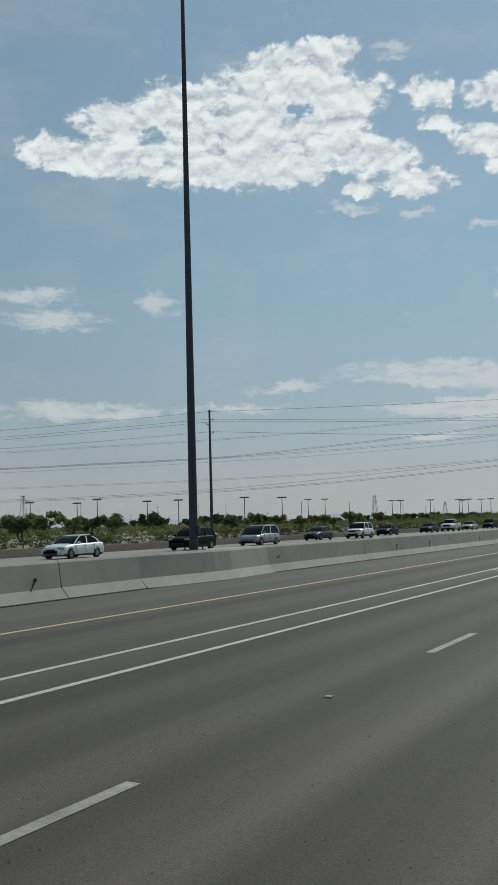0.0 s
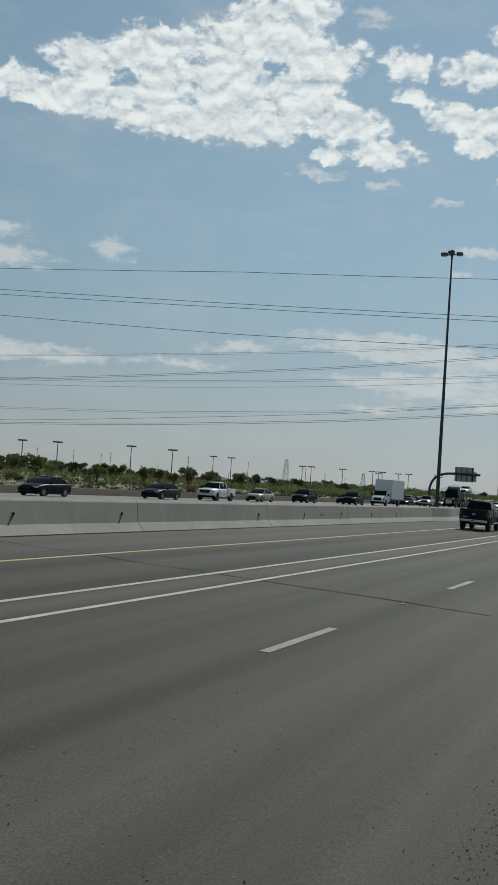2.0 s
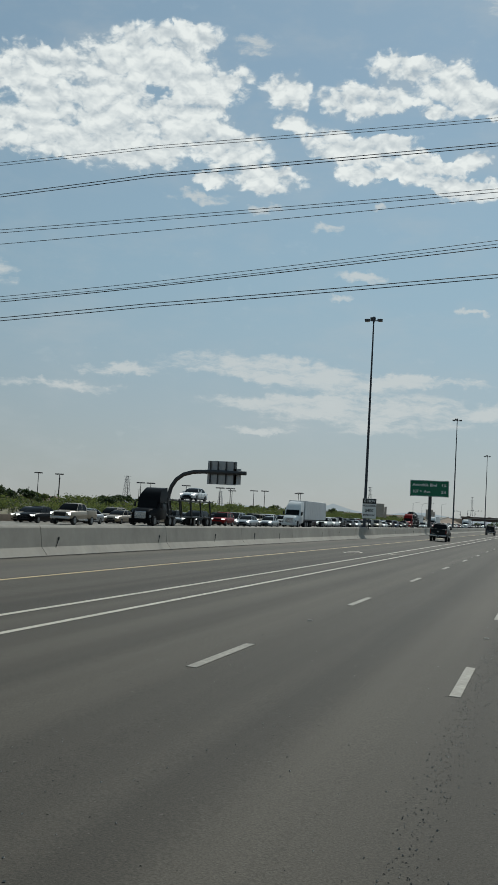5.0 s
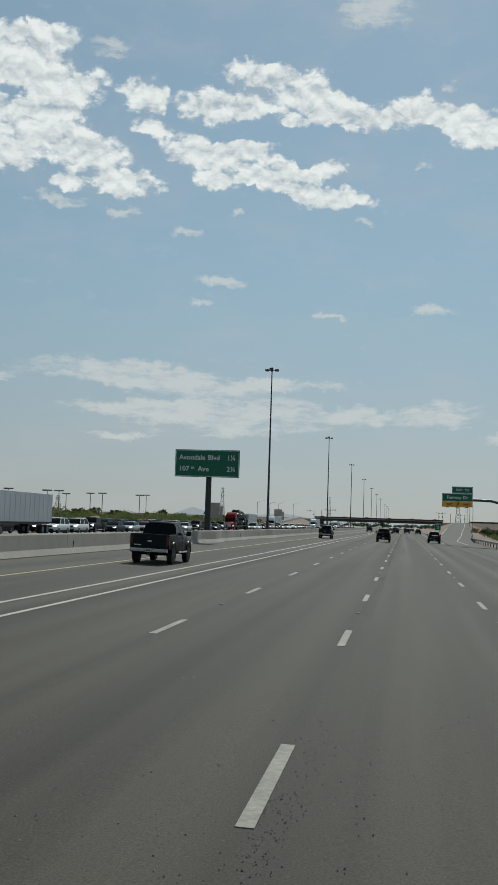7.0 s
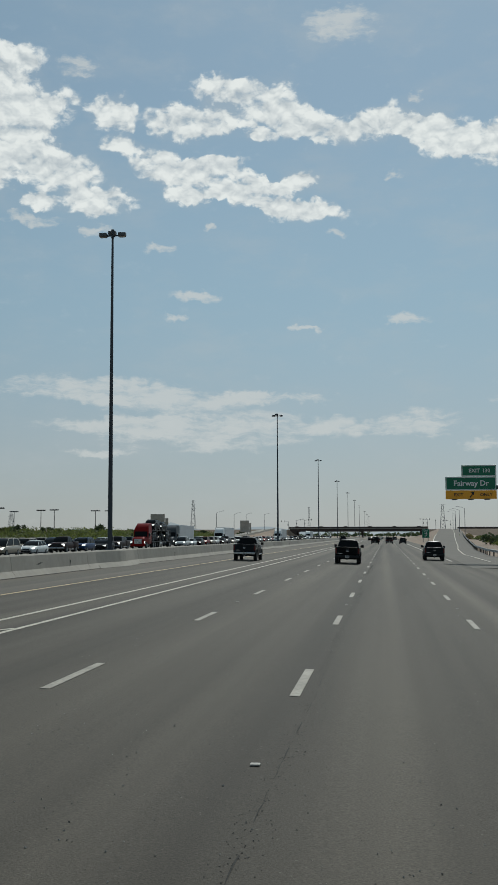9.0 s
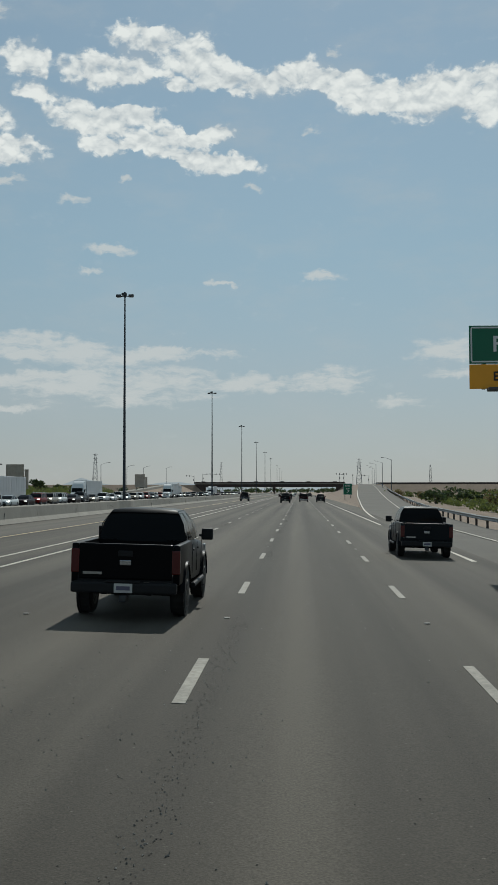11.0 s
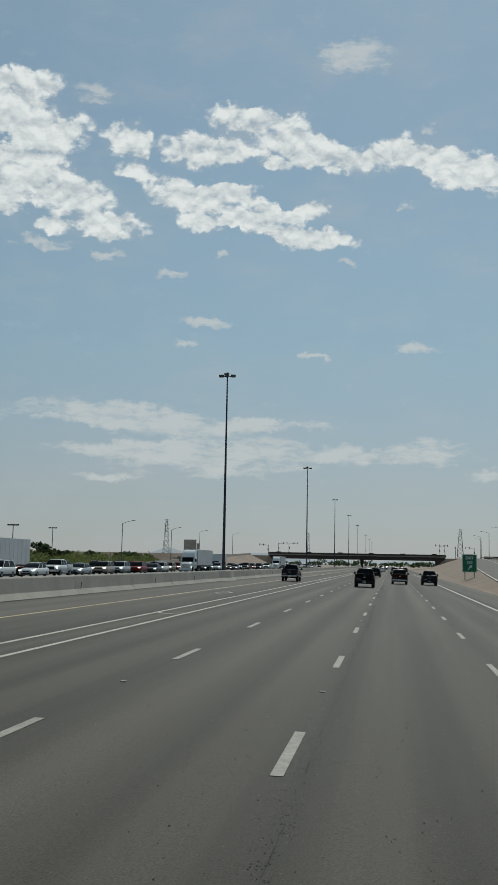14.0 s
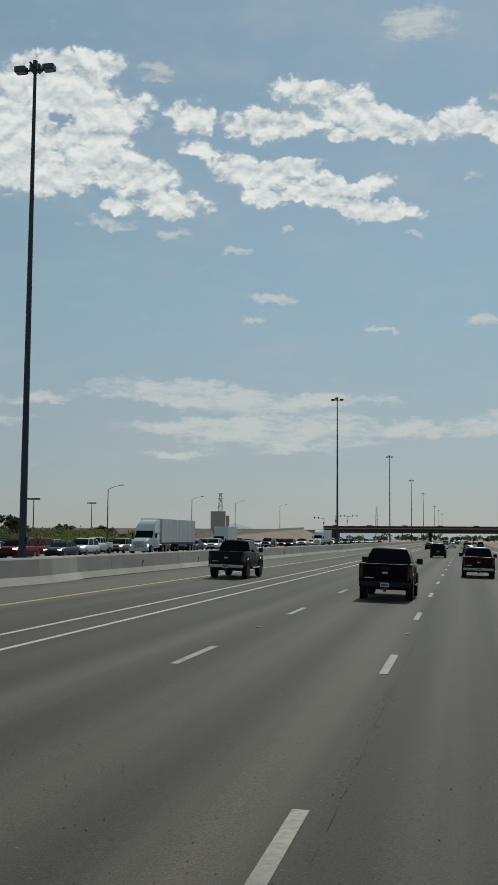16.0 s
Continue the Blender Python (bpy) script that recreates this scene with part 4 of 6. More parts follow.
def lattice_tower(loc, height=34.0):
    root = empty("transmission_tower", loc)
    bm = bmesh.new()
    w0, w1 = 3.2, 0.7
    for sx in (-1, 1):
        for sy in (-1, 1):
            tube(bm, (sx * w0, sy * w0, 0), (sx * w1, sy * w1, height), 0.16, 0.1, 5)
    part("leg_frame", bm, STEEL, root)
    bm = bmesh.new()
    n = 9
    for i in range(n):
        a, b = i / n, (i + 1) / n
        wa, wb = w0 + (w1 - w0) * a, w0 + (w1 - w0) * b
        for s in (-1, 1):
            tube(bm, (-wa, s * wa, a * height), (wb, s * wb, b * height), 0.07, n=4)
            tube(bm, (wa, s * wa, a * height), (-wb, s * wb, b * height), 0.07, n=4)
            tube(bm, (s * wa, -wa, a * height), (s * wb, wb, b * height), 0.07, n=4)
    part("bracing", bm, STEEL, root)
    for z in (height * 0.78, height * 0.88, height * 0.98):
        part("crossarm", tube(bmesh.new(), (-2.6, 0, z), (2.6, 0, z), 0.12, n=5), STEEL, root)
    return tagged(root, "grey steel lattice transmission tower in the distance", "transmission tower", "transmission towers")


# headings and distances of what stands on the horizon: degrees right of the road, metres from the start
def far_place(az, d, y0):
    return d * math.sin(radians(az)), y0 + d * math.cos(radians(az))


tower = None
for az, d, y0, h in ((-19.6, 900, 34, 24), (-39.5, 800, 34, 28), (-9.58, 1231, 181, 40), (-15.6, 1100, 34, 20), (-4.7, 1900, 526, 60), (3.59, 847, 445, 31), (7.5, 1600, 445, 44), (-80.0, 426, 152, 40), (98, 180, 255, 38)):
    x, y = far_place(az, d, y0)
    if tower is None:
        tower = lattice_tower((x, y, 0.5), 36)
        tower.scale = (1, 1, h / 36)
    else:
        copy_thing(tower, pose(x, y, 0.5)).scale = (1, 1, h / 36)


def sport_light(loc, height):
    root = empty("field_light", loc)
    part("pole", tube(bmesh.new(), (0, 0, 0), (0, 0, height), 0.34, 0.2, 8), DARK_STEEL, root)
    part("crossarm", boxed(0, 0, height, 6.2, 0.3, 0.3), DARK_STEEL, root)
    for k in range(6):
        part("lamp_head", boxed(-2.6 + 1.04 * k, -0.2, height + 0.35, 0.8, 0.5, 0.62, 0.08), DARK_STEEL, root)
    return tagged(root, "tall field light with a wide bar of lamps on top", "field light", "field lights")


# heading and height in degrees from the start of the road, distance in metres
rng = random.Random(11)
FIELD = [(0, az, el, 640) for az, el in ((-42.0, 1.4), (-40.4, 1.3), (-37.6, 1.4), (-35.11, 1.32), (-34.03, 1.49), (-31.32, 1.34), (-29.61, 1.37), (-25.99, 1.42), (-23.93, 1.37))]
FIELD += [(0, az, el, 860) for az, el in ((-22.53, 1.23), (-21.6, 1.22), (-17.95, 1.04), (-17.5, 1.04), (-15.9, 1.02), (-14.37, 1.0), (-13.9, 1.0))]
FIELD += [(231, az, el, 760) for az, el in ((-18.5, 1.2), (-17.2, 1.27), (-16.55, 1.29), (-14.53, 1.25))] + [(505, -19.7, 1.75, 695)]
for y0, az, el, d in FIELD:
    x, y = far_place(az, d, y0)
    sport_light((x, y, 0.6), d * math.tan(radians(el)) + 1.7)
plain = None
for i in range(40):
    az = -43 + i * 1.05 + rng.uniform(-0.3, 0.3)
    d = rng.uniform(500, 950)
    x, y = far_place(az, d, 60 if az < -14 else 300)
    if x > -75 or az > -16:
        continue
    if plain is None:
        plain = tagged(empty("far_pole", (x, y, 0.6)), "slim wooden pole far off among trees", "pole", "far poles")
        part("pole", tube(bmesh.new(), (0, 0, 0), (0, 0, 17), 0.22, 0.14, 6), WOOD, plain)
        part("crossarm", boxed(0, 0, 16, 1.8, 0.14, 0.14), WOOD, plain)
    else:
        copy_thing(plain, pose(x, y, 0.6, 0, 0, rng.uniform(0, 90))).scale = (0.8, 0.8, rng.uniform(0.5, 0.85))


def street_lamp(loc, turn, height=11.0):
    root = empty("street_lamp", loc, radians(turn))
    part("pole", tube(bmesh.new(), (0, 0, 0), (0, 0, height), 0.13, 0.08, 10), STEEL, root)
    bm = bmesh.new()
    tube(bm, (0, 0, height - 0.1), (1.4, 0, height + 0.45), 0.05, n=6)
    tube(bm, (1.4, 0, height + 0.45), (2.6, 0, height + 0.7), 0.045, n=6)
    part("arm", bm, STEEL, root)
    part("lamp_head", boxed(2.95, 0, height + 0.74, 0.8, 0.3, 0.16, 0.05), LAMP_GREY, root)
    return tagged(root, "grey steel street lamp with an upswept arm", "street lamp", "ramp lamps")


lamp = street_lamp((30.2, 705, 1.7), 180)
for x, y, z, turn in ((34.0, 790, 3.0, 180), (38.0, 880, 4.6, 180), (43.0, 980, 5.8, 180), (50.0, 1060, 6.4, 180),
                      (-69.7, 724, 0.9, 0), (-74.6, 808, 2.0, 0), (-78.5, 882, 3.4, 0), (-79, 975, 5.2, 0)):
    copy_thing(lamp, pose(x, y, z, 0, 0, turn))

# ---------------------------------------------------------------- overpass
over = tagged(empty("overpass", (0, 1062, 0)), "dark brown highway overpass on round piers", "bridge")
part("deck", boxed(-20, 0, 7.35, 100, 22, 0.55, 0.05), CONCRETE, over)
for yy in (-10.4, -6.2, -2.1, 2.1, 6.2, 10.4):
    part("girder", boxed(-20, yy, 6.1, 99, 0.5, 1.95, 0.04), DECK, over)
for yy in (-10.85, 10.85):
    part("parapet", boxed(-20, yy, 8.1, 100, 0.3, 0.95, 0.04), DECK, over)
for k in range(6):
    xx = -64 + k * 17.5
    part("fence_bulge", boxed(xx, -10.9, 8.75, 2.6, 0.35, 0.5, 0.2), DARK_STEEL, over)
pier = bmesh.new()
for yy in (-8, -2.7, 2.7, 8):
    tube(pier, (-17, yy, 0), (-17, yy, 4.4), 0.6, n=14)
part("pier", pier, DECK, over)
part("pier_cap", boxed(-17, 0, 4.75, 1.6, 20.5, 0.8, 0.06), DECK, over)
for xx in (-66, 26.5):
    part("abutment", boxed(xx, 0, 2.6, 3.5, 24, 6.6, 0.05), DECK, over)


def fill(x0, x1, y0, y1, z, run):
    """An earth bank that ends in slopes."""
    bm = bmesh.new()
    top = [(x0, y0, z), (x1, y0, z), (x1, y1, z), (x0, y1, z)]
    bot = [(x0 - run, y0 - run, -0.5), (x1 + run, y0 - run, -0.5), (x1 + run, y1 + run, -0.5), (x0 - run, y1 + run, -0.5)]
    return loft(bm, [bot, top])


tagged(part("bank_east", fill(42, 300, 1040, 1084, 6.8, 16), GRAVEL), "brown gravel bank carrying the cross street", "embankment", kind="structure")
tagged(part("bank_west", fill(-300, -82, 1040, 1084, 6.8, 16), GRAVEL), "brown gravel bank carrying the cross street", "embankment", kind="structure")
tagged(part("bank_east_abutment", fill(30, 44, 1052, 1076, 6.6, 9), GRAVEL), "brown gravel bank beside the abutment", "embankment", kind="structure")
tagged(part("bank_west_abutment", fill(-84, -70, 1052, 1076, 6.6, 9), GRAVEL), "brown gravel bank beside the abutment", "embankment", kind="structure")
tagged(part("street_wall", boxed(170, 1044, 7.4, 240, 0.3, 1.3), DECK), "dark low wall along the cross street", "wall", kind="structure")
# ramp of the opposite carriageway
rows = [[(x - 9, y, z), (x, y, z)] for y, x, z in ((600, -54, 0.46), (700, -60.5, 0.9), (780, -65, 2.2), (860, -69, 3.7), (950, -74, 5.4), (1050, -80, 6.9))]
tagged(part("entry_ramp", slab(strip(bmesh.new(), rows), 0.4), CONCRETE_ROAD), "pale concrete ramp up to the overpass", "ramp", kind="structure")
rows = [[(x, y, z - 0.05), (x + 4 + z * 1.6, y, 0.2)] for y, x, z in ((600, -54, 0.46), (700, -60.5, 0.9), (780, -65, 2.2), (860, -69, 3.7), (950, -74, 5.4), (1050, -80, 6.9))]
tagged(part("entry_ramp_slope", strip(bmesh.new(), rows), GRAVEL), "brown gravel slope below the ramp", "embankment", kind="structure")


def ramp_wall(name, pts, height, label):
    rr = []
    for (xa, ya, za) in pts:
        rr.append([(xa - 0.15, ya, za - 0.4), (xa - 0.13, ya, za + height), (xa + 0.13, ya, za + height), (xa + 0.15, ya, za - 0.4)])
    return tagged(part(name, loft(bmesh.new(), rr), BLOCK_WALL if "far" in name else CONCRETE), label, "barrier", kind="structure")


rail = tagged(empty("guardrail", (0, 380, 0)), "grey steel guardrail on short posts along the exit ramp", "guardrail", kind="structure")
BEAM = ((0.0, 0.44), (-0.07, 0.50), (-0.02, 0.58), (-0.02, 0.62), (-0.07, 0.70), (0.0, 0.76), (0.03, 0.76), (0.03, 0.44))
bm = loft(bmesh.new(), [[(ramp_at(y)[1] + 2.5 + dx, y - 380, ramp_at(y)[2] + dz) for dx, dz in BEAM] for y in range(380, 1061, 10)])
part("rail_beam", bm, GUARD_STEEL, rail)
post_mesh = mesh_of("rail_post", box(bmesh.new(), 0, 0, 0.28, 0.15, 0.2, 0.95, 0.01), WOOD)
for k in range(60):
    y = 384 + 6.0 * k
    shared("rail_post", post_mesh, rail, (ramp_at(y)[1] + 2.62, y - 380, ramp_at(y)[2]))
ramp_wall("entry_ramp_barrier", [(x, y, z) for y, x, z in ((600, -54, 0.46), (700, -60.5, 0.9), (780, -65, 2.2), (860, -69, 3.7), (950, -74, 5.4), (1050, -80, 6.9))], 0.85,
          "low concrete barrier along the entry ramp")
ramp_wall("far_barrier", [(-49.8, y, 0.27) for y in range(-60, 641, 50)], 0.62, "low concrete barrier at the far road edge")


def traffic_signal(loc, turn):
    root = empty("traffic_signal", loc, radians(turn))
    part("pole", tube(bmesh.new(), (0, 0, 0), (0, 0, 6.5), 0.14, 0.11, 8), STEEL, root)
    part("mast_arm", tube(bmesh.new(), (0, 0, 6.0), (5.5, 0, 6.7), 0.1, 0.06, 8), STEEL, root)
    for x in (3.0, 5.2):
        part("signal_head", boxed(x, 0, 6.5, 0.4, 0.3, 1.1, 0.05), BLACK_PLASTIC, root)
    part("signal_head", boxed(0.35, 0, 3.6, 0.4, 0.3, 1.1, 0.05), BLACK_PLASTIC, root)
    return tagged(root, "traffic signal with mast arm beside the overpass", "traffic signal", "signals")


sig = traffic_signal((-60, 1070, 7.6), 0)
for x, turn in ((-72, 180), (-66, 20), (30, 180), (36, 90), (47, 160), (27, 20)):
    copy_thing(sig, pose(x, 1064 + (x % 7), 6.55 if x < -70 or x > 30 else 7.6, 0, 0, turn))

# large tan boards behind the opposite ramp
board = tagged(empty("billboard", (-72, 622, 0.3)), "back of a large tan-grey roadside board on posts", "billboard")
part("panel", boxed(0, 0, 6.0, 4.6, 0.2, 6.0, 0.03), BOARD, board)
part("side_panel", boxed(2.9, 0.3, 5.2, 1.0, 0.2, 5.0, 0.03), BOARD, board)
for sx in (-1.5, 1.5):
    part("post", boxed(sx, 0.25, 2.0, 0.25, 0.25, 4.6), DARK_STEEL, board)
copy_thing(board, pose(-72.5, 831, 1.2))

# far block walls and houses beyond the desert strip
tagged(part("block_wall_west", boxed(-330, 420, 1.6, 0.4, 1200, 2.2), BLOCK_WALL), "tan block wall behind the desert strip", "wall", kind="structure")
red = tagged(empty("red_wall", (-205, 470, 0.6)), "row of red stacked pallets far beyond the freeway", "wall")
for k in range(9):
    part("stack", boxed(k * 4.2 - 17, (k % 3) * 2.0, 1.3, 3.9, 3.0, 2.4 + 0.5 * (k % 2), 0.04), RED_FENCE, red)


def house(loc, turn, w=14.0):
    root = empty("house", loc, radians(turn))
    part("wall", boxed(0, 0, 1.6, w, 10, 3.2), STUCCO, root)
    bm = bmesh.new()
    vs = [bm.verts.new(p) for p in ((-w / 2 - 0.6, -5.6, 3.2), (w / 2 + 0.6, -5.6, 3.2), (w / 2 + 0.6, 5.6, 3.2), (-w / 2 - 0.6, 5.6, 3.2), (-w / 2 + 4, 0, 5.4), (w / 2 - 4, 0, 5.4))]
    for f in ((0, 1, 5, 4), (2, 3, 4, 5), (1, 2, 5), (3, 0, 4), (3, 2, 1, 0)):
        bm.faces.new([vs[i] for i in f])
    part("roof", bm, ROOF, root)
    for xx in (-3.5, 3.5):
        part("window", boxed(xx, -5.02, 1.7, 1.6, 0.06, 1.2), CAR_GLASS, root)
    return tagged(root, "low tan stucco house with a tiled roof", "house", "far houses")


hs = house((-360, 380, 0.7), 0)
rng = random.Random(5)
for k in range(26):
    x, y = -350 - rng.uniform(0, 160), 150 + k * 44 + rng.uniform(-12, 12)
    copy_thing(hs, pose(x, y, 0.7, 0, 0, rng.uniform(0, 180)))

# heap of bare earth beside the opposite carriageway
rows = []
for i in range(13):
    f = i / 12
    rows.append([(-75 + 9 * (j / 8 - 0.5), 467 + 24 * f,
                  0.25 + 2.6 * math.sin(math.pi * f) ** 0.8 * math.sin(math.pi * j / 8) ** 0.8 * (0.85 + 0.35 * noise.noise((i * 0.5, j * 0.6, 3)))) for j in range(9)])
tagged(smooth(part("dirt_mound", strip(bmesh.new(), rows), GRAVEL), 60), "low heap of bare brown earth beside the road", "earth", kind="structure")

# hills on the horizon, their haze put into colour and glow
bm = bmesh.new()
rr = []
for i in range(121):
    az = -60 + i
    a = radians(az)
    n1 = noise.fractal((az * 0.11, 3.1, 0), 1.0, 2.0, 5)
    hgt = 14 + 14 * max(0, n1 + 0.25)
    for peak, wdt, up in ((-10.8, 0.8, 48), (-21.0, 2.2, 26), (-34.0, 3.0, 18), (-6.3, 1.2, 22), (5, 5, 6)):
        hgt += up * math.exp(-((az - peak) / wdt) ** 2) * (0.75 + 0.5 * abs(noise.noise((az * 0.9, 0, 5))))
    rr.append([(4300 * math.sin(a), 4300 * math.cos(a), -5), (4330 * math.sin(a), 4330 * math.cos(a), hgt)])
tagged(part("backdrop_hills", strip(bm, rr), HILL_HAZE), "desert hills with distance haze put in as pale blue glow", "hills", kind="structure")

# ---------------------------------------------------------------- trees and shrubs


def leaf_cloud(bm, rng, centre, radius, count, size):
    """Many small leaf tufts scattered through an uneven ball."""
    for _ in range(count):
        d = Vector((rng.gauss(0, 1), rng.gauss(0, 1), rng.gauss(0, 1))).normalized()
        lump = 0.72 + 0.45 * noise.noise(d * 1.9 + Vector(centre))
        p = Vector(centre) + Vector((d.x * radius[0], d.y * radius[1], d.z * radius[2])) * lump * rng.uniform(0.45, 1.0)
        a = Vector((rng.gauss(0, 1), rng.gauss(0, 1), rng.gauss(0, 1))).normalized() * size * rng.uniform(0.6, 1.3)
        b = a.cross(Vector((rng.gauss(0, 1), rng.gauss(0, 1), rng.gauss(0, 1)))).normalized() * size * rng.uniform(0.4, 0.9)
        vs = [bm.verts.new(q) for q in (p - a, p + b, p + a, p - b)]
        bm.faces.new(vs)


def desert_tree(seed, leaf):
    rng = random.Random(seed)
    root = empty("tree", (0, -400, 0.2))
    bm = bmesh.new()
    tips = []
    for k in range(3):
        base = (rng.uniform(-0.15, 0.15), rng.uniform(-0.15, 0.15), 0)
        mid = (base[0] + rng.uniform(-0.6, 0.6), base[1] + rng.uniform(-0.6, 0.6), rng.uniform(1.0, 1.5))
        tube(bm, base, mid, 0.13, 0.09, 6)
        for _ in range(3):
            tip = (mid[0] + rng.uniform(-1.3, 1.3), mid[1] + rng.uniform(-1.3, 1.3), mid[2] + rng.uniform(0.8, 2.0))
            tube(bm, mid, tip, 0.07, 0.03, 5)
            tips.append(tip)
    part("trunk", bm, BARK, root)
    bm = bmesh.new()
    for tip in tips:
        r = rng.uniform(0.8, 1.3)
        leaf_cloud(bm, rng, tip, (r, r, r * 0.8), 150, 0.17)
    part("crown", bm, leaf, root)
    return tagged(root, "bushy olive-green desert tree with several stems", "tree", "desert trees")


def shrub(seed, leaf):
    rng = random.Random(seed)
    root = empty("shrub", (0, -400, 0.2))
    bm = bmesh.new()
    for _ in range(7):
        a = rng.uniform(0, 6.28)
        tube(bm, (0, 0, 0), (math.cos(a) * 0.5, math.sin(a) * 0.5, 0.7), 0.03, 0.012, 4)
    part("stems", bm, BARK, root)
    bm = bmesh.new()
    for _ in range(5):
        leaf_cloud(bm, rng, (rng.uniform(-0.6, 0.6), rng.uniform(-0.6, 0.6), rng.uniform(0.5, 0.9)), (0.7, 0.7, 0.55), 70, 0.12)
    part("foliage", bm, leaf, root)
    return tagged(root, "low rounded desert shrub on bare dirt", "shrub", "desert shrubs")


trees = [desert_tree(s, l) for s, l in ((1, LEAF), (2, LEAF_DARK), (3, LEAF), (4, LEAF_DARK))]
shrubs = [shrub(s, l) for s, l in ((5, LEAF), (6, LEAF_DRY), (7, LEAF), (8, LEAF_DARK))]
rng = random.Random(21)


def scatter(kinds, count, xr, yr, sr, z=0.3):
    for _ in range(count):
        x, y = rng.uniform(*xr), rng.uniform(*yr)
        s = rng.uniform(*sr)
        o = copy_thing(rng.choice(kinds), pose(x, y, z, 0, 0, rng.uniform(0, 360)))
        o.scale = (s * rng.uniform(0.85, 1.2), s * rng.uniform(0.85, 1.2), s)


for k, t in enumerate(trees + shrubs):      # the first of each kind stands in the strip too
    t.location = (-78 - 5 * k, 40 + 33 * k, 0.3)
scatter(trees, 46, (-150, -92), (60, 400), (0.85, 1.35))
scatter(trees, 80, (-320, -120), (120, 640), (1.0, 1.5), 0.5)
scatter(trees, 70, (-260, -92), (640, 1040), (1.1, 1.7), 0.5)
scatter(shrubs, 60, (-110, -60), (40, 640), (0.7, 1.5))
scatter(shrubs, 60, (24, 62), (430, 720), (1.0, 2.3), 0.1)
scatter(trees[1::2], 46, (26, 50), (430, 640), (0.4, 0.7), 0.0)
scatter(shrubs, 30, (40, 110), (700, 1030), (0.8, 1.6), 0.6)

# far belt of trees on the horizon, beyond count
bm = bmesh.new()
rngb = random.Random(9)
for k in range(420):
    az = -46 + 66 * k / 420 + rngb.uniform(-0.1, 0.1)
    d = rngb.uniform(650, 1500)
    x, y = far_place(az, d, 250)
    if -90 < x < 90 and y < 1150:
        continue
    r = rngb.uniform(2.0, 4.6)
    leaf_cloud(bm, rngb, (x, y, r * 0.6 + 0.8), (r * 1.6, r * 1.6, r * 0.75), 60, 1.0)
tagged(part("tree_belt", bm, LEAF_DARK), "distant belt of dark green trees", "trees", kind="stuff")
bm = bmesh.new()
for k in range(2600):
    x, y = -62 - 75 * rngb.random() ** 1.3, rngb.uniform(10, 640)
    r = rngb.uniform(0.3, 0.75) * (1.0 + 0.9 * max(0.0, noise.noise((x * 0.04, y * 0.03, 2))))
    leaf_cloud(bm, rngb, (x, y, 0.3 + r * 0.35), (r * 1.7, r * 1.7, r * 0.6), 22, 0.17)
tagged(part("tall_grass", bm, GRASS_BLADE), "clumps of tall yellow-green grass and weeds", "grass", kind="stuff")
bm = bmesh.new()
for k in range(3000):
    x, y = -96 - 250 * rngb.random() ** 1.4, rngb.uniform(40, 1120)
    if noise.noise((x * 0.02, y * 0.012, 4)) < -0.18:
        continue
    r = rngb.uniform(1.2, 2.9)
    leaf_cloud(bm, rngb, (x, y, 0.5 + r * 0.4), (r * 1.3, r * 1.3, r * 0.7), 58, 0.25)
for k in range(900):
    y = rngb.uniform(400, 760)
    x = ramp_at(y)[1] + 8 + 40 * rngb.random() ** 1.3
    r = rngb.uniform(0.5, 1.2)
    leaf_cloud(bm, rngb, (x, y, 0.1 + r * 0.4), (r * 1.4, r * 1.4, r * 0.75), 40, 0.2)
for k in range(1500):
    x, y = -63 - 42 * rngb.random() ** 1.2, rngb.uniform(330, 800)
    if noise.noise((x * 0.03, y * 0.02, 9)) < -0.15 or (455 < y < 496 and x > -86) or (y > 590 and x > -63 - 0.06 * (y - 590)):
        continue
    r = rngb.uniform(1.1, 2.7)
    leaf_cloud(bm, rngb, (x, y, 0.4 + r * 0.5), (r * 1.3, r * 1.3, r * 0.85), 44, 0.26)
for k in range(330):
    y = rngb.uniform(380, 860)
    x = -74 - 0.05 * max(0.0, y - 560) - 50 * rngb.random() ** 1.4
    if 455 < y < 496 and x > -88:
        continue
    r = rngb.uniform(1.5, 2.5)
    leaf_cloud(bm, rngb, (x, y, 0.7 + r), (r * 1.5, r * 1.5, r * 0.95), 130, 0.26)
tagged(part("desert_brush", bm, LEAF), "dense green desert brush beyond the freeway", "brush", kind="stuff")


def palm(loc):
    root = empty("palm_tree", loc)
    part("trunk", tube(bmesh.new(), (0, 0, 0), (0.3, 0, 13), 0.28, 0.2, 7), BARK, root)
    bm = bmesh.new()
    r = random.Random(3)
    for k in range(26):
        a, up = k * 2.4, r.uniform(-0.5, 0.9)
        p0 = Vector((0.3, 0, 13))
        p1 = p0 + Vector((math.cos(a) * 1.0, math.sin(a) * 1.0, up))
        p2 = p0 + Vector((math.cos(a) * 1.8, math.sin(a) * 1.8, up - 0.9))
        side = Vector((-math.sin(a), math.cos(a), 0)) * 0.3
        vs = [bm.verts.new(q) for q in (p0, p1 + side, p2, p1 - side)]
        bm.faces.new(vs)
    part("fronds", bm, LEAF_DARK, root)
    return tagged(root, "slim fan palm far off among houses", "palm tree", "far palms")


pl = palm((-300, 500, 0.6))
pl.scale = (0.7, 0.7, 0.5)
for k in range(7):
    x, y = far_place(-40 + 4.3 * k + rng.uniform(-0.6, 0.6), rng.uniform(800, 1200), 80)
    copy_thing(pl, pose(x, y, 0.6)).scale = (0.8, 0.8, rng.uniform(0.4, 0.6))

# ---------------------------------------------------------------- vehicles (each faces +y at its own origin)


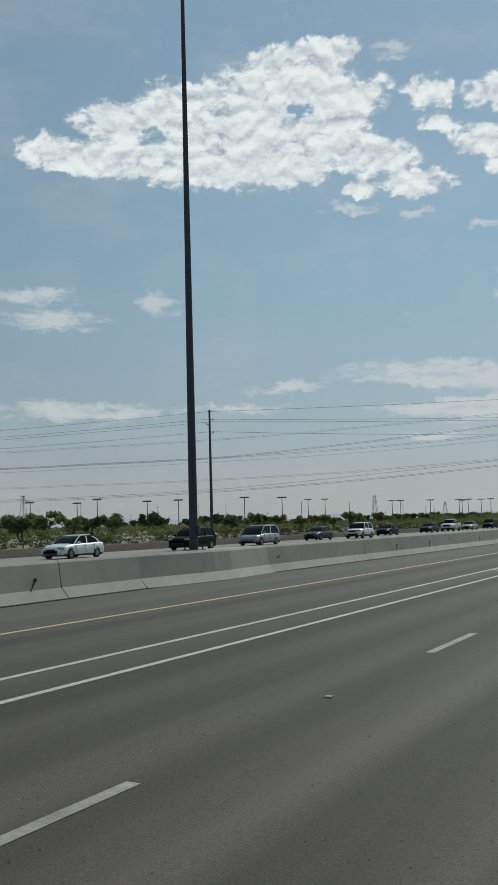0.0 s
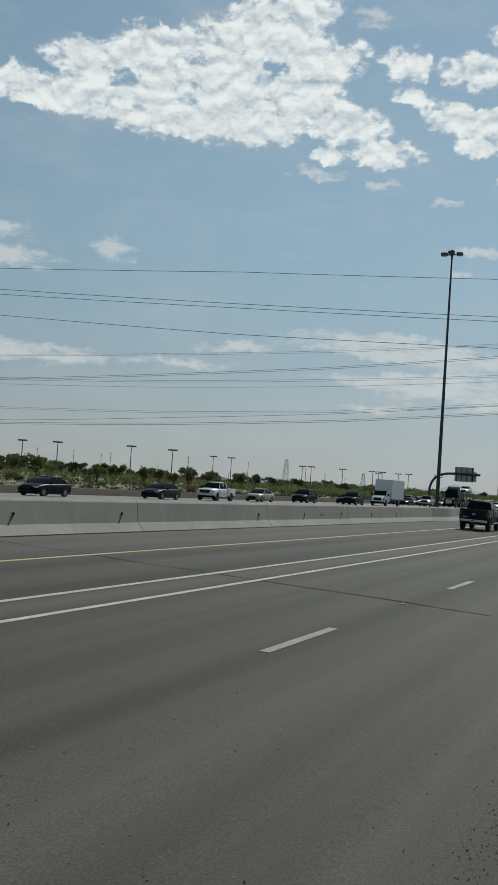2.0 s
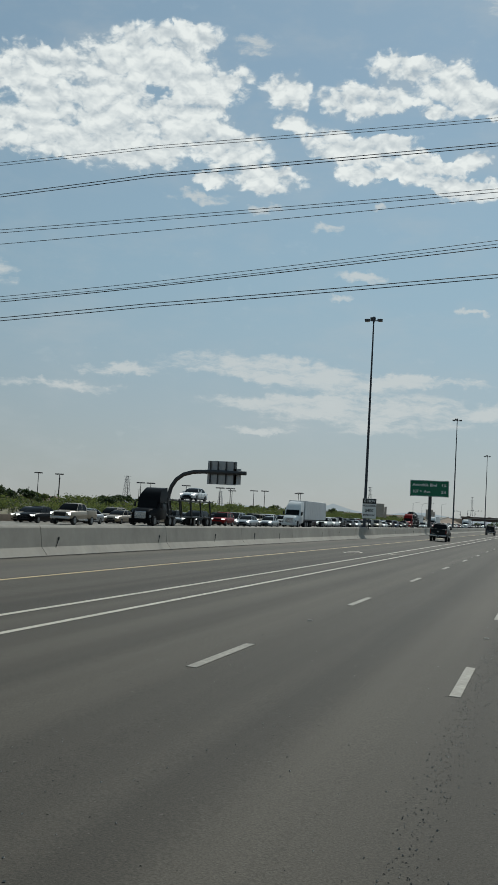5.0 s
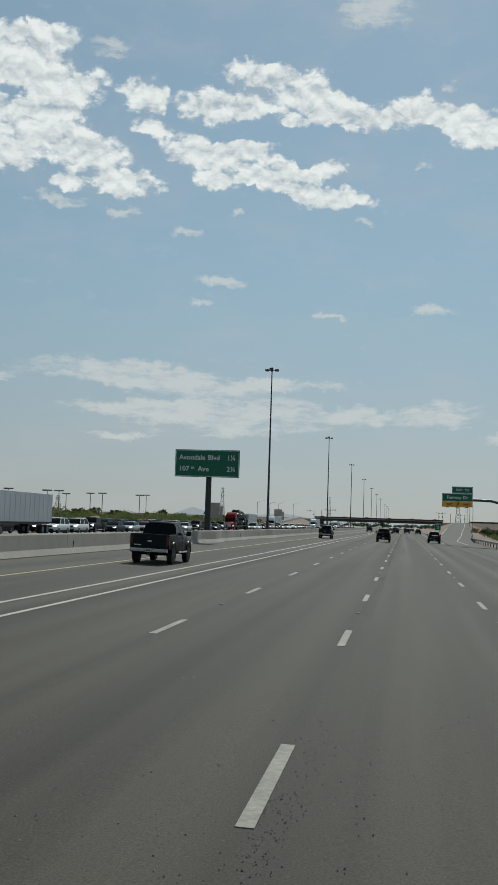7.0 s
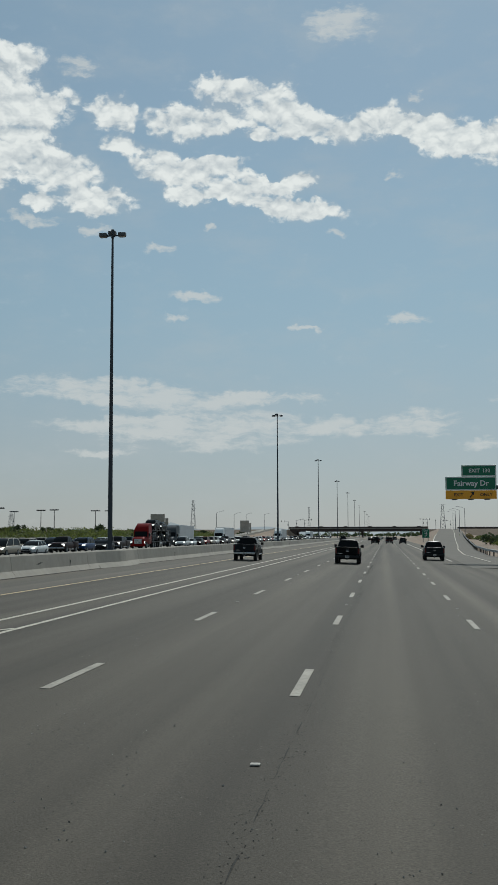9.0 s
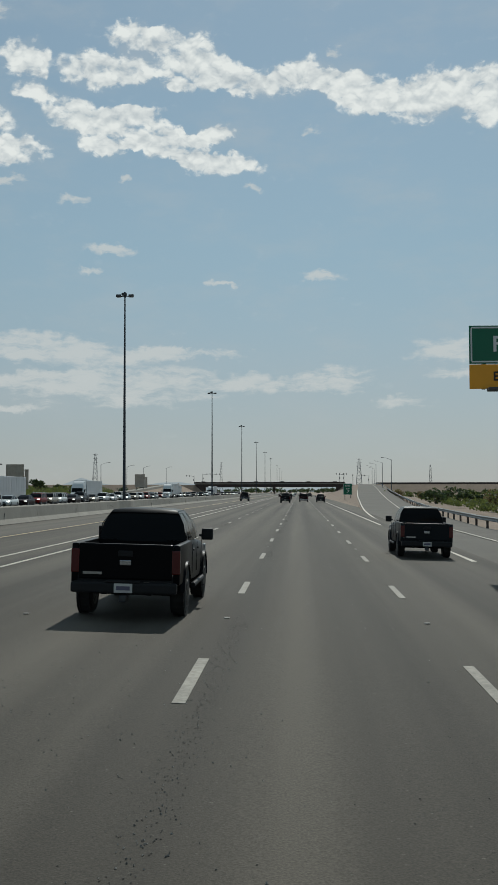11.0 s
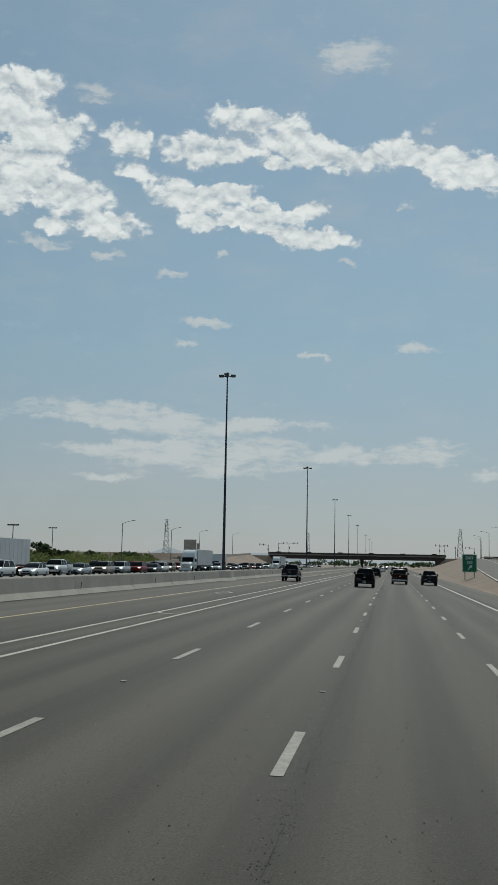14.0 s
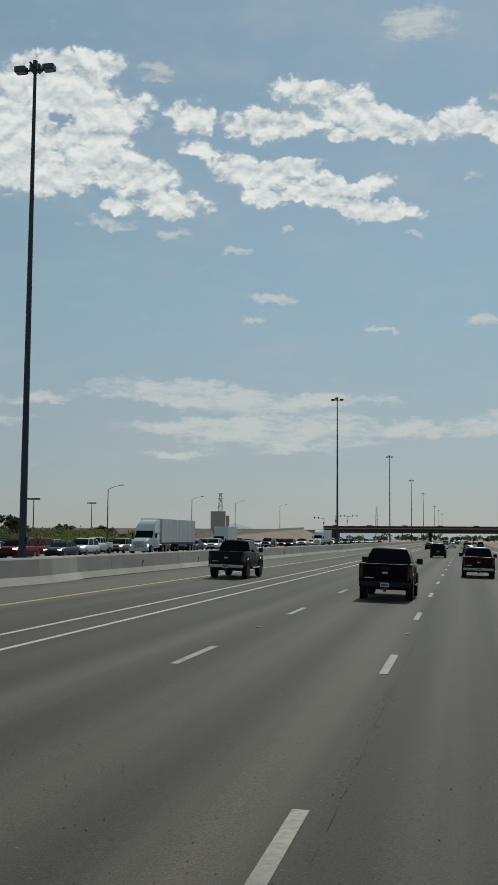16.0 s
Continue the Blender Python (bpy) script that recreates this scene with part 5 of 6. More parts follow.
def wheel_meshes(r, w, rim_mat):
    bm = bmesh.new()
    bmesh.ops.create_cone(bm, cap_ends=True, segments=20, radius1=r, radius2=r, depth=w, matrix=Matrix.Rotation(radians(90), 4, "Y"))
    edges = [e for e in bm.edges if abs(e.verts[0].co.x - e.verts[1].co.x) < 1e-4]
    bmesh.ops.bevel(bm, geom=edges, offset=w * 0.16, segments=2, affect="EDGES")
    tyre = mesh_of("tyre", bm, RUBBER)
    bm = bmesh.new()
    bmesh.ops.create_cone(bm, cap_ends=True, segments=16, radius1=r * 0.62, radius2=r * 0.62, depth=w * 1.02, matrix=Matrix.Rotation(radians(90), 4, "Y"))
    for k in range(5):
        box(bm, 0, 0, 0, w * 1.06, r * 1.1, r * 0.14, rot=Matrix.Rotation(radians(36 * k), 4, "X"))
    rim = mesh_of("rim", bm, rim_mat)
    bm = bmesh.new()
    bmesh.ops.create_cone(bm, cap_ends=True, segments=20, radius1=r * 1.13, radius2=r * 1.13, depth=0.04, matrix=Matrix.Rotation(radians(90), 4, "Y"))
    arch = mesh_of("wheel_arch", bm, BLACK_PLASTIC)
    return tyre, rim, arch


WHEELS = {}


def wheels(root, xs, ys, r, w, body_half, arch_up=0.05, rim_mat=RIM):
    if (r, w, rim_mat.name) not in WHEELS:
        WHEELS[(r, w, rim_mat.name)] = wheel_meshes(r, w, rim_mat)
    tyre, rim, arch = WHEELS[(r, w, rim_mat.name)]
    for y in ys:
        for s in (-1, 1):
            t = shared("tyre", tyre, root, (s * (body_half + 0.014 - w / 2 if arch_up is not None else xs), y, r))
            shared("rim", rim, t)
            if arch_up is not None and not LITE:
                shared("wheel_arch", arch, root, (s * (body_half - 0.017), y, r + arch_up * 0.6))


def ring(y, w, zb, zt, round_top=0.1, tuck=0.06):
    """Cross-section of a body: tucked sill, bulged side, shoulder drawn in, crowned top."""
    h = zt - zb
    half = [(w - tuck - 0.05, zb), (w - tuck * 0.6, zb + 0.03), (w - 0.015, zb + 0.16), (w, zb + h * 0.52), (w - 0.03, zt - round_top * 1.5), (w - 0.10, zt - round_top * 0.5),
            (w - 0.24, zt - round_top * 0.08), (w * 0.4, zt + 0.015)]
    return [(-x, y, z) for x, z in half] + [(x, y, z) for x, z in reversed(half)]


def cabin(root, col, y, z, w, wt, rails=True):
    """Glasshouse: y are rear base, rear roof, front roof, front base; z belt and roof."""
    (a, b, c, d), (z0, z1) = y, z
    zm = (z0 + z1) / 2 + 0.04

    def hoop(hw, ya, yd, zz, bow=0.0):
        return [(-hw, ya, zz), (-hw * 0.55, ya - bow, zz), (hw * 0.55, ya - bow, zz), (hw, ya, zz), (hw, yd, zz), (hw * 0.55, yd + bow, zz), (-hw * 0.55, yd + bow, zz), (-hw, yd, zz)]
    bm = loft(bmesh.new(), [hoop(w - 0.02, a, d, z0, 0.10), hoop((w + wt) / 2 + 0.02, (a + b) / 2 - 0.03, (c + d) / 2 + 0.02, zm, 0.09), hoop(wt - 0.01, b + 0.02, c - 0.02, z1 - 0.02, 0.06)])
    smooth(part("glasshouse", bm, CAR_GLASS, root), 30)
    # roof skin with the pillars growing from its rim
    fr = (0.0, 0.07, 0.46, 0.53, 0.93, 1.0)

    def rim(hw, yb, yc, zz):
        side = [yb + (yc - yb) * f for f in fr]
        return [(-hw, q, zz) for q in side] + [(-hw * 0.5, yc + 0.05, zz + 0.01), (hw * 0.5, yc + 0.05, zz + 0.01)] + [(hw, q, zz) for q in reversed(side)] + [
            (hw * 0.5, yb - 0.05, zz + 0.01), (-hw * 0.5, yb - 0.05, zz + 0.01)]
    bm = loft(bmesh.new(), [rim(wt + 0.012, b - 0.04, c + 0.03, z1 - 0.055), rim(wt - 0.03, b + 0.02, c - 0.04, z1), rim(wt - 0.18, b + 0.18, c - 0.22, z1 + 0.028)])
    bm.verts.ensure_lookup_table()
    belt = [a + (d - a) * f for f in (-0.005, 0.055, 0.50, 0.54, 0.955, 1.005)]
    rims = ((-1, [bm.verts[i] for i in range(6)]), (1, [bm.verts[i] for i in range(13, 7, -1)]))
    for s, top in rims:
        for k in (0, 2, 4):
            mid = [bm.verts.new((s * ((w + wt) / 2 + 0.045), (top[j].co.y + belt[j]) / 2, zm)) for j in (k, k + 1)]
            low = [bm.verts.new((s * (w + 0.01), belt[j], z0 - 0.02)) for j in (k, k + 1)]
            bm.faces.new((top[k], top[k + 1], mid[1], mid[0]))
            bm.faces.new((mid[0], mid[1], low[1], low[0]))
    smooth(part("roof", bm, col, root), 40)


def mirrors(root, w, y, z, col, sz=(0.2, 0.1, 0.16)):
    if LITE:
        return
    for s in (-1, 1):
        bm = box(bmesh.new(), s * (w + sz[0] * 0.6), y, z, *sz, 0.03)
        box(bm, s * (w + 0.03), y, z - 0.03, 0.12, 0.05, 0.05)
        part("mirror", bm, col, root)


def plate(root, y, z, facing):
    if LITE:
        return
    p = part("licence_plate", boxed(0, y, z, 0.32, 0.02, 0.16, 0.004), PLATE, root)
    part("plate_marks", boxed(0, y + facing * 0.012, z, 0.24, 0.004, 0.07), PLATE_BAR, p)


def lamps(root, name, mat, w, y, z, sx, sz, sy=0.1):
    if LITE and name == "taillight":
        return
    for s in (-1, 1):
        part(name, boxed(s * (w - sx / 2), y, z, sx, sy, sz, 0.02), mat, root)


LITE = False
HEAD = HEAD_CLEAR


def rear_bumper(root, bm, mat):
    if LITE:
        bm.free()
    else:
        part("rear_bumper", bm, mat, root)


def underbody(root, hw, length, z0, z1):
    """Dark sills and floor between the wheels."""
    part("underbody", boxed(0, 0, (z0 + z1) / 2, 2 * hw, length, z1 - z0, 0.03), BLACK_PLASTIC, root)



def doors(root, w, ys, z0, z1):
    """Seams and handles of the side doors."""
    if LITE:
        return
    bm = bmesh.new()
    for s in (-1, 1):
        for y in ys:
            box(bm, s * w, y, (z0 + z1) / 2, 0.012, 0.018, z1 - z0)
    part("door_seam", bm, BLACK_PLASTIC, root)
    for s in (-1, 1):
        for y in ys[:-1]:
            part("door_handle", boxed(s * (w + 0.01), y + 0.14, z1 - 0.12, 0.03, 0.16, 0.04, 0.01), BLACK_PLASTIC, root)


def sedan(col, label="", name="car"):
    root = empty(name)
    w = 0.91
    rings = [ring(-2.37, 0.70, 0.42, 0.86), ring(-2.30, 0.86, 0.30, 0.98), ring(-1.75, 0.90, 0.22, 1.02), ring(-0.9, w, 0.2, 0.98), ring(0.6, w, 0.2, 0.96), ring(1.2, 0.91, 0.2, 0.93),
             ring(1.75, 0.895, 0.22, 0.86), ring(2.1, 0.86, 0.24, 0.78), ring(2.28, 0.78, 0.27, 0.71), ring(2.37, 0.66, 0.31, 0.62), ring(2.40, 0.54, 0.36, 0.54)]
    smooth(part("body", loft(bmesh.new(), rings), col, root), 40)
    underbody(root, 0.885, 4.2, 0.17, 0.31)
    cabin(root, col, (-1.95, -1.15, 0.1, 1.05), (0.93, 1.45), 0.80, 0.58)
    part("lower_grille", boxed(0, 2.36, 0.36, 1.05, 0.10, 0.13, 0.03), BLACK_PLASTIC, root)
    part("grille", boxed(0, 2.37, 0.555, 0.72, 0.08, 0.12, 0.02), BLACK_PLASTIC, root)
    rear_bumper(root, boxed(0, -2.34, 0.42, 1.55, 0.14, 0.24, 0.05), col)
    lamps(root, "headlight", HEAD, 0.84, 2.16, 0.68, 0.36, 0.14, 0.3)
    lamps(root, "taillight", RED_LAMP, 0.86, -2.30, 0.82, 0.40, 0.16)
    mirrors(root, 0.88, 0.72, 0.98, col)
    doors(root, w, (-1.1, -0.15, 0.85), 0.35, 0.92)
    plate(root, -2.40, 0.66, -1)
    wheels(root, 0.80, (-1.42, 1.42), 0.315, 0.22, w - 0.012)
    return tagged(root, label, "car", "traffic")


def suv(col, label="", name="car"):
    root = empty(name)
    w = 0.95
    rings = [ring(-2.30, 0.80, 0.48, 1.02), ring(-2.24, 0.91, 0.36, 1.10), ring(-1.6, w, 0.30, 1.12), ring(0.7, w, 0.28, 1.10), ring(1.1, 0.95, 0.28, 1.08), ring(1.95, 0.92, 0.32, 0.98),
             ring(2.25, 0.84, 0.36, 0.88), ring(2.34, 0.68, 0.42, 0.76)]
    smooth(part("body", loft(bmesh.new(), rings), col, root), 40)
    underbody(root, 0.935, 4.25, 0.22, 0.44)
    cabin(root, col, (-2.2, -1.85, 0.35, 1.1), (1.07, 1.70), 0.86, 0.68)
    part("lower_grille", boxed(0, 2.29, 0.46, 1.25, 0.12, 0.2, 0.04), BLACK_PLASTIC, root)
    part("grille", boxed(0, 2.30, 0.78, 0.95, 0.08, 0.24, 0.03), BLACK_PLASTIC, root)
    rear_bumper(root, boxed(0, -2.26, 0.5, 1.7, 0.14, 0.28, 0.05), BLACK_PLASTIC)
    lamps(root, "headlight", HEAD, 0.88, 2.14, 0.86, 0.34, 0.16, 0.3)
    lamps(root, "taillight", RED_LAMP, 0.92, -2.26, 0.98, 0.22, 0.26)
    mirrors(root, 0.92, 0.85, 1.14, col)
    doors(root, w, (-1.25, -0.2, 0.9), 0.42, 1.06)
    bm = bmesh.new()
    for s in (-1, 1):
        tube(bm, (s * 0.6, -1.6, 1.78), (s * 0.6, 0.3, 1.78), 0.02, n=6)
    part("roof_rail", bm, BLACK_PLASTIC, root)
    plate(root, -2.33, 0.78, -1)
    wheels(root, 0.83, (-1.38, 1.42), 0.345, 0.24, w - 0.012)
    return tagged(root, label, "car", "traffic")


def minivan(col, label="", name="car"):
    root = empty(name)
    w = 0.98
    rings = [ring(-2.5, 0.82, 0.44, 1.0), ring(-2.44, 0.94, 0.32, 1.06), ring(-1.6, w, 0.26, 1.08), ring(0.9, w, 0.25, 1.04), ring(1.5, 0.97, 0.25, 0.98), ring(2.2, 0.92, 0.3, 0.86),
             ring(2.48, 0.80, 0.34, 0.74), ring(2.56, 0.62, 0.4, 0.64)]
    smooth(part("body", loft(bmesh.new(), rings), col, root), 40)
    underbody(root, 0.955, 4.6, 0.20, 0.36)
    cabin(root, col, (-2.42, -2.1, 0.5, 1.65), (1.02, 1.74), 0.9, 0.70)
    part("lower_grille", boxed(0, 2.50, 0.40, 1.2, 0.12, 0.16, 0.04), BLACK_PLASTIC, root)
    part("grille", boxed(0, 2.48, 0.64, 0.9, 0.08, 0.16, 0.03), BLACK_PLASTIC, root)
    lamps(root, "headlight", HEAD, 0.88, 2.34, 0.74, 0.36, 0.16, 0.3)
    lamps(root, "taillight", RED_LAMP, 0.94, -2.46, 1.0, 0.16, 0.34)
    mirrors(root, 0.94, 1.2, 1.1, col)
    doors(root, w, (-1.3, -0.2, 1.0), 0.4, 1.0)
    plate(root, -2.53, 0.8, -1)
    wheels(root, 0.86, (-1.5, 1.55), 0.335, 0.23, w - 0.012)
    return tagged(root, label, "car", "traffic")


def pickup(col, label="", name="pickup_truck", bumper=CHROME, lift=0.0):
    root = empty(name)
    w, bz = 0.97, 0.55 + lift
    top = 1.28 + lift
    rings = [ring(-0.85, 0.955, bz - 0.05, top), ring(0.0, w, bz - 0.08, top), ring(1.05, w, bz - 0.08, top - 0.02), ring(1.5, 0.96, bz - 0.06, top - 0.05), ring(2.35, 0.94, bz - 0.02, top - 0.12),
             ring(2.62, 0.88, bz + 0.02, top - 0.2), ring(2.70, 0.74, bz + 0.1, top - 0.32)]
    smooth(part("body", loft(bmesh.new(), rings), col, root), 40)
    cabin(root, col, (-0.84, -0.62, 0.62, 1.28), (top - 0.03, 1.84 + lift), 0.87, 0.66)
    for s in (-1, 1):
        smooth(part("bed_side", boxed(s * 0.90, -1.80, (bz + top) / 2 + 0.02, 0.13, 1.92, top - bz - 0.02, 0.045), col, root))
    part("bed_floor", boxed(0, -1.80, bz + 0.12, 1.7, 1.9, 0.1), BLACK_PLASTIC, root)
    part("bed_front", boxed(0, -0.9, (bz + top) / 2, 1.7, 0.06, top - bz), col, root)
    gate = part("tailgate", boxed(0, -2.74, (bz + top) / 2 + 0.06, 1.66, 0.08, top - bz - 0.10, 0.03), col, root)
    part("tailgate_handle", boxed(0, -2.79, top - 0.16, 0.26, 0.03, 0.10, 0.012), BLACK_PLASTIC, gate)
    part("emblem", boxed(0, -2.79, top - 0.32, 0.20, 0.015, 0.09, 0.01), CHROME, gate)
    part("script_bar", boxed(-0.58, -2.786, bz + 0.22, 0.34, 0.01, 0.045), CHROME, gate)
    part("rear_bumper", boxed(0, -2.86, bz - 0.02, 1.86, 0.18, 0.19, 0.04), bumper, root)
    part("bumper_step", boxed(0, -2.88, bz + 0.09, 0.6, 0.16, 0.03, 0.01), BLACK_PLASTIC, root)
    plate(root, -2.96, bz - 0.02, -1)
    part("hitch", boxed(0, -2.85, bz - 0.2, 0.12, 0.3, 0.12, 0.02), DARK_STEEL, root)
    part("front_bumper", boxed(0, 2.66, bz + 0.05, 1.8, 0.2, 0.24, 0.06), bumper, root)
    part("grille", boxed(0, 2.70, top - 0.38, 1.1, 0.08, 0.30, 0.04), BLACK_PLASTIC, root)
    lamps(root, "headlight", HEAD, 0.92, 2.56, top - 0.34, 0.36, 0.22, 0.2)
    lamps(root, "taillight", RED_LAMP, 0.965, -2.74, top - 0.30, 0.15, 0.42, 0.09)
    mirrors(root, 0.95, 0.98, top + 0.06, BLACK_PLASTIC, (0.24, 0.12, 0.24))
    doors(root, w, (-0.75, 0.1, 1.0), bz + 0.1, top - 0.06)
    for s in (-1, 1):
        bm = bmesh.new()
        tube(bm, (s * 1.0, -0.8, bz - 0.12), (s * 1.0, 1.1, bz - 0.12), 0.05, n=8)
        part("side_step", bm, bumper, root)
    bm = bmesh.new()
    for yy in (-1.72, 1.72):
        tube(bm, (-0.75, yy, 0.38 + lift * 0.6), (0.75, yy, 0.38 + lift * 0.6), 0.06, n=8)
    for s in (-0.4, 0.4):
        box(bm, s, 0, bz - 0.1, 0.1, 5.2, 0.14)
    part("axle_frame", bm, BLACK_PLASTIC, root)
    wheels(root, 0.84, (-1.72, 1.72), 0.40 + lift * 0.5, 0.27, w + 0.005, 0.07, RIM if LITE else DARK_RIM)
    for s in (-1, 1):
        for yy in (-1.72, 1.72):
            r = 0.40 + lift * 0.5
            bm = loft(bmesh.new(), [[(s * (w + dx), yy + q * math.cos(a), r + 0.04 + q * math.sin(a)) for dx, q in ((-0.06, r * 1.10), (0.035, r * 1.10), (0.03, r * 1.24), (-0.06, r * 1.30))]
                                    for a in [math.pi * k / 10 for k in range(11)]])
            if LITE:
                bm.free()
            else:
                smooth(part("wheel_flare", bm, col, root), 50)
    return tagged(root, label, "pickup truck")


def coupe(col, label):
    root = empty("convertible_car")
    w = 0.95
    rings = [ring(-2.38, 0.74, 0.45, 0.92), ring(-2.30, 0.90, 0.30, 1.00, 0.08), ring(-1.6, w, 0.22, 1.02), ring(-0.6, 0.94, 0.2, 0.98), ring(0.7, 0.94, 0.2, 0.96), ring(1.6, 0.95, 0.22, 0.88),
             ring(2.25, 0.86, 0.28, 0.74), ring(2.42, 0.7, 0.34, 0.62)]
    smooth(part("body", loft(bmesh.new(), rings), col, root), 40)
    bm = loft(bmesh.new(), [[(-0.82, -1.55, 0.97), (0.82, -1.55, 0.97), (0.82, 0.9, 0.95), (-0.82, 0.9, 0.95)], [(-0.72, -1.1, 1.26), (0.72, -1.1, 1.26), (0.68, 0.35, 1.26), (-0.68, 0.35, 1.26)],
                            [(-0.56, -0.75, 1.36), (0.56, -0.75, 1.36), (0.54, 0.1, 1.37), (-0.54, 0.1, 1.37)]])
    smooth(part("soft_top", bm, BLACK_PLASTIC, root, "black fabric soft top"), 50)
    rw = boxed(0, -1.40, 1.12, 1.0, 0.02, 0.24, 0.008, rot=Matrix.Rotation(radians(-57), 4, "X"))
    part("rear_window", rw, CAR_GLASS, root)
    part("spoiler", boxed(0, -2.28, 1.05, 1.6, 0.16, 0.04, 0.015), col, root)
    part("rear_bumper", boxed(0, -2.36, 0.44, 1.6, 0.14, 0.26, 0.06), col, root)
    part("diffuser", boxed(0, -2.34, 0.28, 1.2, 0.14, 0.12, 0.02), BLACK_PLASTIC, root)
    lamps(root, "taillight", RED_LAMP, 0.86, -2.34, 0.84, 0.5, 0.12)
    lamps(root, "headlight", HEAD, 0.84, 2.26, 0.68, 0.34, 0.12, 0.25)
    bm = bmesh.new()
    for s in (-0.55, 0.55):
        tube(bm, (s, -2.48, 0.28), (s, -2.3, 0.28), 0.06, n=10)
    part("exhaust", bm, CHROME, root)
    mirrors(root, 0.92, 0.55, 0.98, col)
    doors(root, w, (-0.6, 0.75), 0.35, 0.92)
    plate(root, -2.44, 0.62, -1)
    wheels(root, 0.83, (-1.42, 1.45), 0.35, 0.26, w)
    return tagged(root, label, "car")


def box_trailer(root, y0, y1, z0, z1, w=1.28):
    body = part("trailer_box", boxed(0, (y0 + y1) / 2, (z0 + z1) / 2, 2 * w, y1 - y0, z1 - z0, 0.04), TRAILER_WHITE, root)
    bm = bmesh.new()
    n = int((y1 - y0) / 1.2)
    for k in range(n + 1):
        for s in (-1, 1):
            box(bm, s * (w + 0.005), y0 + 0.05 + k * (y1 - y0 - 0.1) / n, (z0 + z1) / 2, 0.012, 0.03, z1 - z0 - 0.1)
    part("panel_rib", bm, TRAILER_WHITE, body)
    part("trailer_rail", boxed(0, (y0 + y1) / 2, z0 - 0.1, 2 * w - 0.4, y1 - y0 - 0.2, 0.18), DARK_STEEL, root)


def semi(col, label, carrier=False):
    """Tractor with a sleeper cab and a long trailer."""
    root = empty("semi_truck")
    rings = [ring(4.0, 1.15, 0.9, 2.2), ring(4.2, 1.22, 0.7, 2.4), ring(6.1, 1.22, 0.6, 2.45), ring(6.5, 1.10, 0.55, 1.85), ring(7.9, 1.0, 0.5, 1.65), ring(8.25, 0.9, 0.55, 1.35)]
    smooth(part("cab_body", loft(bmesh.new(), rings), col, root), 40)
    bm = loft(bmesh.new(), [[(-1.2, 4.0, 2.4), (1.2, 4.0, 2.4), (1.2, 6.2, 2.4), (-1.2, 6.2, 2.4)], [(-1.18, 4.0, 3.2), (1.18, 4.0, 3.2), (1.1, 5.8, 3.1), (-1.1, 5.8, 3.1)],
                            [(-1.12, 4.0, 3.9), (1.12, 4.0, 3.9), (0.9, 5.0, 3.75), (-0.9, 5.0, 3.75)]])
    smooth(part("roof_fairing", bm, col, root), 50)
    ws = loft(bmesh.new(), [[(-1.02, 6.20, 1.80), (1.02, 6.20, 1.80), (1.02, 6.62, 1.80), (-1.02, 6.62, 1.80)], [(-0.98, 5.9, 2.62), (0.98, 5.9, 2.62), (0.98, 6.18, 2.62), (-0.98, 6.18, 2.62)]])
    part("windscreen", ws, CAR_GLASS, root)
    for s in (-1, 1):
        part("side_window", boxed(s * 1.215, 5.7, 2.05, 0.03, 0.7, 0.55, 0.01), CAR_GLASS, root)
        part("mirror", boxed(s * 1.42, 6.2, 2.1, 0.2, 0.1, 0.5, 0.04), BLACK_PLASTIC, root)
    part("grille", boxed(0, 8.2, 1.05, 1.2, 0.12, 0.75, 0.05), CHROME, root)
    part("front_bumper", boxed(0, 8.25, 0.5, 2.3, 0.25, 0.38, 0.08), col, root)
    lamps(root, "headlight", HEAD, 1.05, 8.05, 0.95, 0.36, 0.24, 0.25)
    part("chassis", boxed(0, 3.6, 0.85, 0.9, 7.5, 0.25), DARK_STEEL, root)
    wheels(root, 1.05, (7.2,), 0.5, 0.3, 1.15, None)
    wheels(root, 1.0, (3.0, 1.7), 0.5, 0.5, 1.15, None)
    if carrier:
        bm = bmesh.new()
        box(bm, 0, -3.6, 1.0, 2.4, 14.5, 0.14)
        box(bm, 0, -3.6, 2.75, 2.4, 14.5, 0.12)
        for yy in (-10.6, -7.2, -3.8, -0.4, 3.2):
            for s in (-1, 1):
                tube(bm, (s * 1.15, yy, 0.9), (s * 1.15, yy + 0.8, 2.9), 0.09, n=6)
        part("carrier_rack", bm, DARK_STEEL, root, "dark steel car carrier rack")
    else:
        box_trailer(root, -11.6, 3.6, 1.25, 4.05)
    wheels(root, 1.0, (-9.2, -10.5), 0.5, 0.5, 1.15, None)
    return tagged(root, label, "truck", "trucks in the jam")


